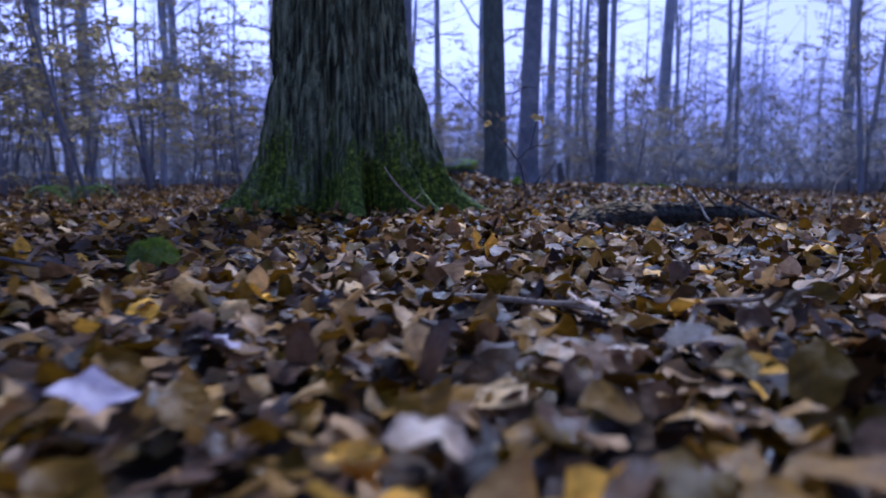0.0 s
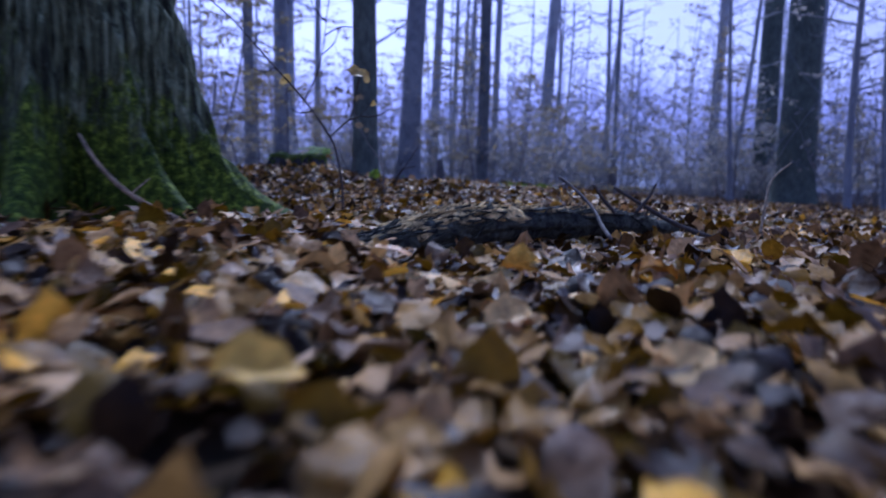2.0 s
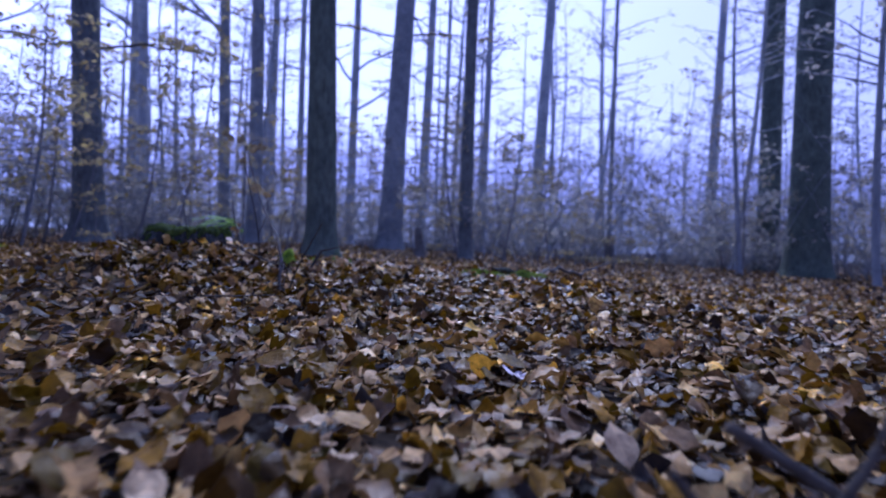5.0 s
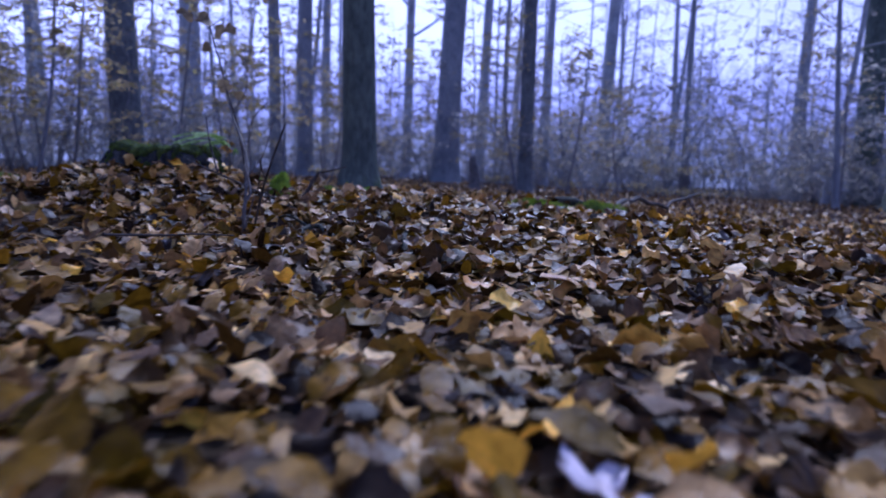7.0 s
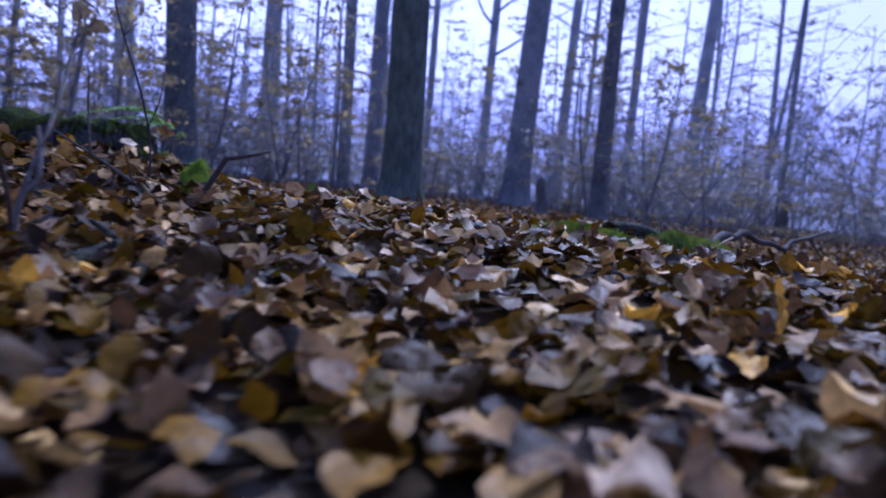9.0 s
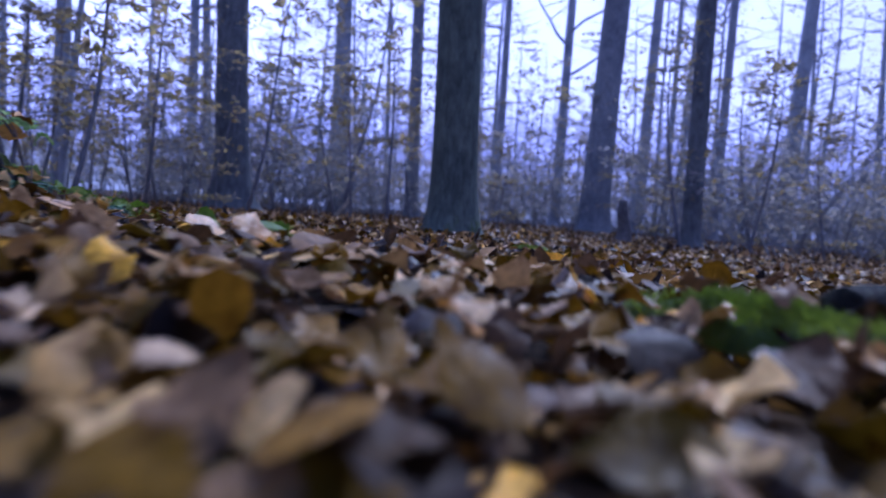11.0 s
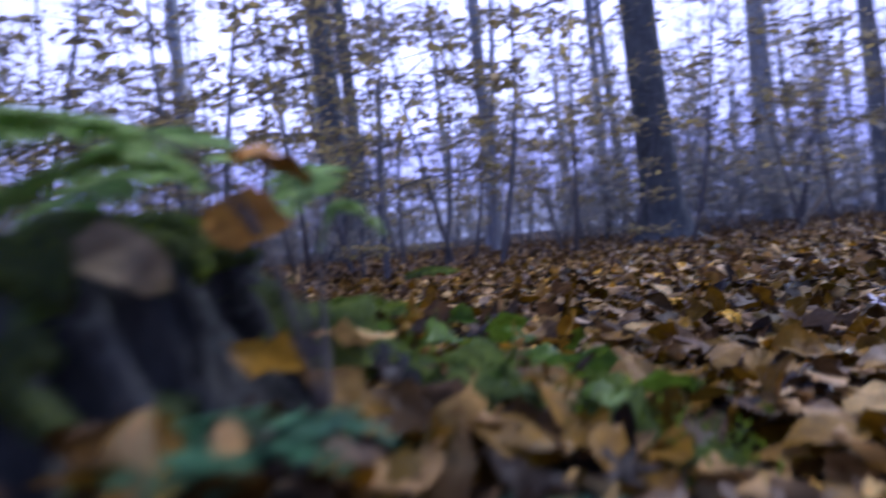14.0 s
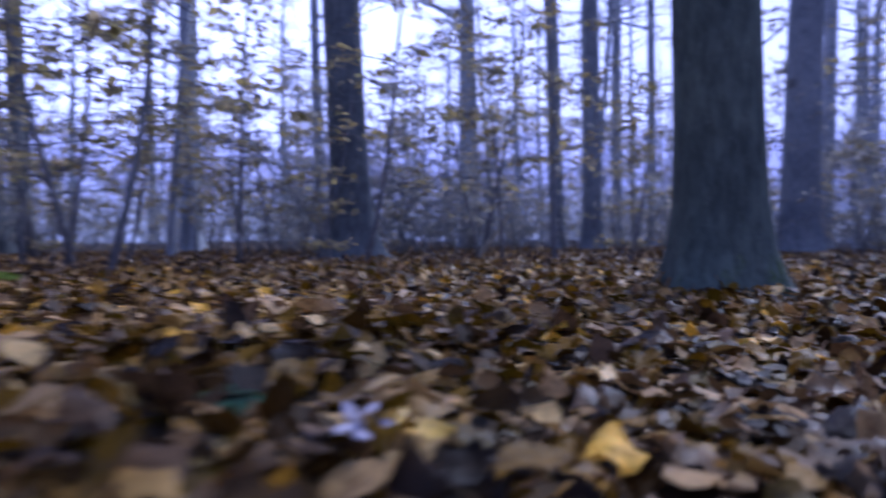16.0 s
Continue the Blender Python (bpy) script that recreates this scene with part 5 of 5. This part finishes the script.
def withered_sapling():
    root = empty_at("withered_sapling", 0, 0, 0)
    line = bent_line([(1.07, 5.66, 0.05), (1.065, 5.68, 0.17), (1.05, 5.79, 0.33), (0.96, 6.00, 0.49), (0.91, 6.11, 0.62), (0.875, 6.12, 0.74), (0.847, 6.12, 0.85)], 40)
    child("stem", rough_tube("stem", line, np.linspace(0.0055, 0.0018, 40), 7, GREY_TWIG, 0.3, 40, 3), root)
    for pts in ([(0.96, 6.00, 0.49), (1.0, 6.0, 0.55), (1.02, 5.98, 0.63), (1.0, 5.97, 0.68)], [(1.06, 5.74, 0.27), (1.09, 5.73, 0.31), (1.115, 5.72, 0.347), (1.132, 5.72, 0.406), (1.143, 5.72, 0.444)], [(1.056, 5.79, 0.35), (1.063, 5.80, 0.45), (1.117, 5.80, 0.52), (1.111, 5.80, 0.56)],
                [(0.91, 6.11, 0.62), (0.95, 6.10, 0.60), (0.97, 6.09, 0.57)], [(0.86, 6.12, 0.80), (0.80, 6.12, 0.84), (0.77, 6.12, 0.85)], [(0.86, 6.12, 0.80), (0.91, 6.11, 0.83), (0.93, 6.11, 0.82)]):
        child("branch", rough_tube("branch", bent_line(pts, 12), np.linspace(0.0024, 0.001, 12), 5, GREY_TWIG, 0.25, 60, 2), root)
    for k, (p, size) in enumerate((((0.77, 6.12, 0.83), 0.07), ((0.84, 6.11, 0.82), 0.08), ((0.90, 6.10, 0.78), 0.075), ((0.93, 6.11, 0.79), 0.06), ((0.86, 6.10, 0.73), 0.07), ((0.92, 6.09, 0.59), 0.07), ((0.97, 6.08, 0.56), 0.05))):
        tv, tf, tuv = NEAR_LEAVES[(5, 3, 4, 6, 3, 0, 5)[k]]
        lf = child("leaf", mesh_from("leaf", tv * size, tf, CURLED, tuv), root, "curled withered leaf")
        lf.matrix_basis = pose(*p, 50 + 23 * k % 70, 30 - 41 * k % 60, 67 * k)
    return tagged(root, "thin dead sapling with curled withered leaves at its tip", "sapling")


withered_sapling()


SNAG_BARK = bark_material("weathered_snag_bark", (0.09, 0.085, 0.08), (0.22, 0.21, 0.20), 10, 0.4, 0.01)


def snag(x, y, height, rad, seed):
    root = empty_at("dead_snag", x, y, float(ground_z(x, y)))
    zz = np.linspace(-0.08, height, 14)
    line = np.stack([0.03 * np.sin(zz * 6 + seed), 0.03 * np.cos(zz * 5), zz], 1)
    child("trunk", rough_tube("trunk", line, rad * (1 - 0.45 * zz / height) * (1 + 0.5 * np.exp(-zz.clip(0) / 0.1)), 14, SNAG_BARK, 0.3, 9, seed), root)
    return tagged(root, "short broken dead trunk standing in the undergrowth", "snag")


snag(3.14, 14.8, 0.60, 0.10, 1)
snag(8.39, 17.8, 0.78, 0.14, 2)


# ---------- far distance ----------
def distance():
    """A glowing sheet behind the wood: misty sky light painted on, brighter ahead, darker near the ground."""
    m = bpy.data.materials.new("mist_behind_the_wood")
    m.use_nodes = True
    n, l = m.node_tree.nodes, m.node_tree.links
    n.remove(n["Principled BSDF"])
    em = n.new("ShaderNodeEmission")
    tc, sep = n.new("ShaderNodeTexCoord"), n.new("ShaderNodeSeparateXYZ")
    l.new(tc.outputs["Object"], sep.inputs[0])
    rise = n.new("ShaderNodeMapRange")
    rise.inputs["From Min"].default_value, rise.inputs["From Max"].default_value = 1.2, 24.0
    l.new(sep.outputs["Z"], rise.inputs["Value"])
    # mottle painted for bright gaps between crowns, upright streaks for far trunks
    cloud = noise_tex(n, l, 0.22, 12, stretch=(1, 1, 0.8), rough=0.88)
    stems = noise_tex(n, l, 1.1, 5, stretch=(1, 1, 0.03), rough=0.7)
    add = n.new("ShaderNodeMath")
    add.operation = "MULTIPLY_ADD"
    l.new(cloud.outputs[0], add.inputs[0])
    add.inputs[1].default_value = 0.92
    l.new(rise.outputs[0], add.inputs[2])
    add2 = n.new("ShaderNodeMath")
    add2.operation = "MULTIPLY_ADD"
    l.new(stems.outputs[0], add2.inputs[0])
    add2.inputs[1].default_value = 0.60
    l.new(add.outputs[0], add2.inputs[2])
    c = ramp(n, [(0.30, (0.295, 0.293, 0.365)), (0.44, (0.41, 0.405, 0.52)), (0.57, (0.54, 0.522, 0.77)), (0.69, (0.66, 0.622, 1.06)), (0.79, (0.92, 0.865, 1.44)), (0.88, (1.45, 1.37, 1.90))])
    shrink = n.new("ShaderNodeMath")
    shrink.operation = "MULTIPLY"
    l.new(add2.outputs[0], shrink.inputs[0])
    shrink.inputs[1].default_value = 0.62
    l.new(shrink.outputs[0], c.inputs[0])
    # glow painted by heading, clockwise from due south: strongest north-west, dim to the sides
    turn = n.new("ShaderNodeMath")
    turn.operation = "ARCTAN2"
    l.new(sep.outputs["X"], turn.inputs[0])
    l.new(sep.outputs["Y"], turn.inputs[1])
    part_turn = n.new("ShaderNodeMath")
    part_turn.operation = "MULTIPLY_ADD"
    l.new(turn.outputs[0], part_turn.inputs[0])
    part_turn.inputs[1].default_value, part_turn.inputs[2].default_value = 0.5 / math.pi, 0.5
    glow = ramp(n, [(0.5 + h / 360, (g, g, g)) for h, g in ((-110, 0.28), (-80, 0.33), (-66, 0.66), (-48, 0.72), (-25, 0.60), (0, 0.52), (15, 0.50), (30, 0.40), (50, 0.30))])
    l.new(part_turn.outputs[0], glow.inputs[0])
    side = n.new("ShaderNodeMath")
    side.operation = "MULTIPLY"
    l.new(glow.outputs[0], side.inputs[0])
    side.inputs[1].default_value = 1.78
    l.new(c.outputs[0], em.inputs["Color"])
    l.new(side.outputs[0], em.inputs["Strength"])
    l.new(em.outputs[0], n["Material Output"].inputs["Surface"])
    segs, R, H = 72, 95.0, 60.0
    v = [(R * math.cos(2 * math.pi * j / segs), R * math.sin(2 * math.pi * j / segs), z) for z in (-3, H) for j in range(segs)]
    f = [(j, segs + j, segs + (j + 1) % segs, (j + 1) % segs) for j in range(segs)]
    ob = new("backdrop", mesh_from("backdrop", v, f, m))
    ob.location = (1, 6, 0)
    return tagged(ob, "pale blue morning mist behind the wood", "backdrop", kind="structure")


distance()

# ---------- remarkable leaves ----------
def leaf_stalk(owner, shape, size):
    """A thin bent stalk at the foot of a leaf."""
    foot = NEAR_LEAVES[shape][0][1 if shape < 7 else 0] * size
    q = Soup()
    q.tube(np.array([foot, foot + np.array([-0.10, 0.01, 0.015]) * size, foot + np.array([-0.20, 0.03, 0.01]) * size]), np.array([0.011, 0.009, 0.007]) * size, 5)
    child("stalk", q.mesh("stalk", TWIG), owner, "thin brown stalk")


def lone_leaf(x, y, lift, size, shape, colours, tilt, yaw, label):
    tv, tf, tuv = NEAR_LEAVES[shape]
    ob = new("fallen_leaf", mesh_from("fallen_leaf", tv * size, tf, colours, tuv))
    ob.matrix_basis = pose(x, y, float(ground_z(x, y)) + 0.032 + 0.5 * lift, tilt, 12, yaw)
    leaf_stalk(ob, shape, size)
    return tagged(ob, label, "leaf", "loose leaves on the litter")


CREAM = leaf_material("cream_leaf", [(0.0, (0.58, 0.44, 0.27)), (1.0, (0.60, 0.43, 0.25))], 0.4)
YELLOW = leaf_material("yellow_leaf", [(0.0, (0.75, 0.48, 0.08)), (1.0, (0.70, 0.42, 0.06))], 0.4)
ORANGE = leaf_material("orange_brown_leaf", [(0.0, (0.42, 0.19, 0.02)), (1.0, (0.48, 0.24, 0.04))], 0.4)
BROWN = leaf_material("dark_brown_leaf", [(0.0, (0.09, 0.05, 0.022)), (1.0, (0.14, 0.075, 0.03))], 0.45)
MAUVE = leaf_material("mauve_leaf", [(0.0, (0.38, 0.30, 0.31)), (1.0, (0.48, 0.40, 0.42))], 0.4)
PALE_MAUVE = leaf_material("pale_mauve_leaf", [(0.0, (0.64, 0.55, 0.57)), (1.0, (0.58, 0.49, 0.51))], 0.4)
TAN = leaf_material("tan_leaf", [(0.0, (0.46, 0.27, 0.09)), (1.0, (0.42, 0.25, 0.10))], 0.4)
for args in ((0.255, 0.66, 0.05, 0.055, 5, CREAM, 15, 10, "pale cream leaf resting on dark litter"), (0.60, 1.69, 0.07, 0.058, 3, YELLOW, 30, 10, "folded bright yellow leaf on litter"),
             (0.04, 0.97, 0.04, 0.065, 4, MAUVE, 25, 100, "greyish mauve beech leaf on brown litter"), (0.00, 0.78, 0.05, 0.065, 1, MAUVE, 18, 30, "greyish mauve beech leaf on brown litter"),
             (0.455, 1.07, 0.06, 0.085, 7, CREAM, 22, 80, "pale lobed maple leaf on brown litter"), (0.44, 0.86, 0.06, 0.06, 8, CREAM, 20, 120, "pale lobed maple leaf on brown litter"),
             (1.62, 4.03, 0.0, 0.095, 7, PALE_MAUVE, 20, 60, "pale mauve lobed maple leaf"), (1.66, 4.57, 0.06, 0.06, 1, YELLOW, 30, 20, "small yellow leaf on brown litter"),
             (1.76, 4.32, 0.06, 0.06, 3, YELLOW, 35, 150, "yellow-green folded leaf on brown litter"), (1.80, 4.76, 0.05, 0.09, 0, TAN, 10, 10, "broad tan beech leaf lying flat"),
             (1.65, 4.78, 0.05, 0.065, 4, ORANGE, 15, 10, "orange-brown leaf lying on the litter"), (1.88, 4.75, 0.05, 0.085, 3, TAN, 20, 70, "folded tan leaf on brown litter"), (1.40, 4.85, 0.05, 0.06, 0, TAN, 15, 140, "tan beech leaf on brown litter"),
             (1.40, 6.61, 0.05, 0.075, 0, TAN, 40, 60, "tan beech leaf leaning on others"), (1.14, 6.69, 0.05, 0.08, 0, TAN, 12, 10, "tan beech leaf on brown litter"), (1.55, 6.46, 0.05, 0.085, 2, TAN, 45, 70, "curled tan leaf among dark ones"),
             (1.55, 6.53, 0.05, 0.085, 0, GREEN, 25, 70, "fresh green leaf among dead ones"), (1.33, 6.75, 0.07, 0.06, 3, GREEN, 60, 70, "folded green leaf among dead ones"), (1.43, 6.84, 0.06, 0.055, 1, GREEN, 40, 10, "folded green leaf among dead ones"), (1.857, 6.05, 0.055, 0.070, 3, ORANGE, 75, 95, "folded orange leaf standing on edge"),
             (1.06, 6.71, 0.05, 0.085, 0, TAN, 8, 5, "broad tan leaf lying near the stump"), (1.14, 6.74, 0.05, 0.07, 3, YELLOW, 25, 130, "yellow-tipped leaf lying near the stump"), (0.905, 8.24, 0.034, 0.062, 4, YELLOW, 22, 20, "wavy yellow leaf on brown litter"),
             (0.862, 8.215, 0.034, 0.06, 7, PALE_MAUVE, 20, 20, "whitish lobed leaf on brown litter"), (1.01, 2.48, 0.06, 0.07, 3, TAN, 65, 95, "orange-tan leaf standing on edge"), (0.88, 2.09, 0.07, 0.065, 3, YELLOW, 60, 110, "yellow rolled leaf standing up"),
             (1.07, 2.08, 0.055, 0.06, 3, ORANGE, 10, 5, "orange rolled leaf on brown litter"), (0.74, 2.24, 0.055, 0.06, 0, ORANGE, 15, 10, "orange-brown leaf lying on the litter")):
    lone_leaf(*args)


def leaf_on(x, y, z, size, shape, colours, rx, ry, rz, label):
    """A leaf caught on the stump or on a twig."""
    tv, tf, tuv = NEAR_LEAVES[shape]
    ob = new("fallen_leaf", mesh_from("fallen_leaf", tv * size, tf, colours, tuv))
    ob.matrix_basis = pose(x, y, z, rx, ry, rz)
    leaf_stalk(ob, shape, size)
    return tagged(ob, label, "leaf", "leaves on the stump")


rr = np.random.default_rng(92)
for gx, gy in ((0.74, 7.21), (0.80, 7.24), (0.86, 7.20), (0.70, 7.28), (0.62, 7.20), (0.78, 7.18), (0.68, 7.22), (0.53, 7.42), (0.60, 7.42), (0.66, 7.36), (0.72, 7.38), (0.80, 7.30), (0.76, 7.27), (0.88, 7.24), (0.40, 7.55)):
    lone_leaf(gx, gy, 0.05, rr.uniform(0.045, 0.06), int(rr.integers(0, 5)), GREEN, rr.uniform(10, 45), rr.uniform(0, 360), "fresh green leaf of a low woodland herb")
leaf_on(0.725, 6.725, 0.325, 0.056, 0, CREAM, 48, 4, 50, "pale cream leaf stuck on the mossy stump side")
leaf_on(0.765, 6.785, 0.306, 0.048, 2, YELLOW, 40, 10, 80, "yellow-tipped leaf leaning on the stump foot")
leaf_on(0.725, 6.915, 0.362, 0.060, 5, CURLED, 62, 34, 50, "curled tan leaf hanging over the stump edge")
leaf_on(0.66, 6.79, 0.386, 0.055, 1, BROWN, 8, 5, 45, "dead brown leaf lying on the mossy rim")
leaf_on(0.725, 6.995, 0.385, 0.065, 1, ORANGE, 60, 10, 30, "orange leaf caught in the fern")
leaf_on(0.74, 7.01, 0.415, 0.050, 3, ORANGE, 20, 20, 80, "orange leaf caught in the fern")
leaf_on(0.80, 6.775, 0.290, 0.060, 4, YELLOW, 12, 8, 150, "yellowish leaf lying below the stump")
for gx, gy in ((2.06, 6.27), (2.12, 6.22), (2.18, 6.20), (2.15, 6.26), (2.22, 6.15), (2.40, 6.36), (2.47, 6.40)):
    lone_leaf(gx, gy, 0.075, rr.uniform(0.035, 0.05), int(rr.integers(0, 6)), LITTER_ONE, rr.uniform(5, 30), rr.uniform(0, 360), "small brown leaf fallen on green moss")
rr = np.random.default_rng(91)
for k in range(26):
    a, q = rr.uniform(-2.6, 1.2), rr.uniform(0.29, 0.38)
    px, py = STUMP_AT[0] + q * math.cos(a), STUMP_AT[1] + q * math.sin(a)
    leaf_on(px, py, 0.300 - 0.55 * (q - 0.26) + rr.normal(0, 0.012), rr.uniform(0.05, 0.075), int(rr.integers(0, 7)), LITTER_ONE, rr.normal(0, 25), 30 + rr.normal(0, 18), math.degrees(a), "brown dead leaf heaped against the stump")

# ---------- single leaves on top of the litter ----------
def single_leaves():
    shapes = [mesh_from("leaf", tv * 0.062, tf, LITTER_ONE, tuv) for tv, tf, tuv in NEAR_LEAVES]
    rr = np.random.default_rng(77)
    n = 0
    while n < 290:
        i = rr.integers(0, len(TRACK) - 2)
        u = rr.random()
        px = TRACK[i][0] + (TRACK[i + 1][0] - TRACK[i][0]) * u + rr.normal(0, 0.45)
        py = TRACK[i][1] + (TRACK[i + 1][1] - TRACK[i][1]) * u + rr.normal(0, 0.45)
        if math.hypot(px - OAK_AT[0], py - OAK_AT[1]) < 0.5 or math.hypot(px - STUMP_AT[0], py - STUMP_AT[1]) < 0.35:
            continue
        ob = new("leaf", shapes[rr.choice(len(shapes), p=[.15, .14, .14, .13, .12, .12, .12, .04, .04])])
        ob.parent = litter
        s = rr.uniform(0.7, 1.15)
        ob.matrix_basis = pose(px, py, float(ground_z(px, py)) + 0.035, rr.normal(0, 16), rr.normal(0, 16), rr.uniform(0, 360)) @ Matrix.Scale(s, 4)
        n += 1


single_leaves()
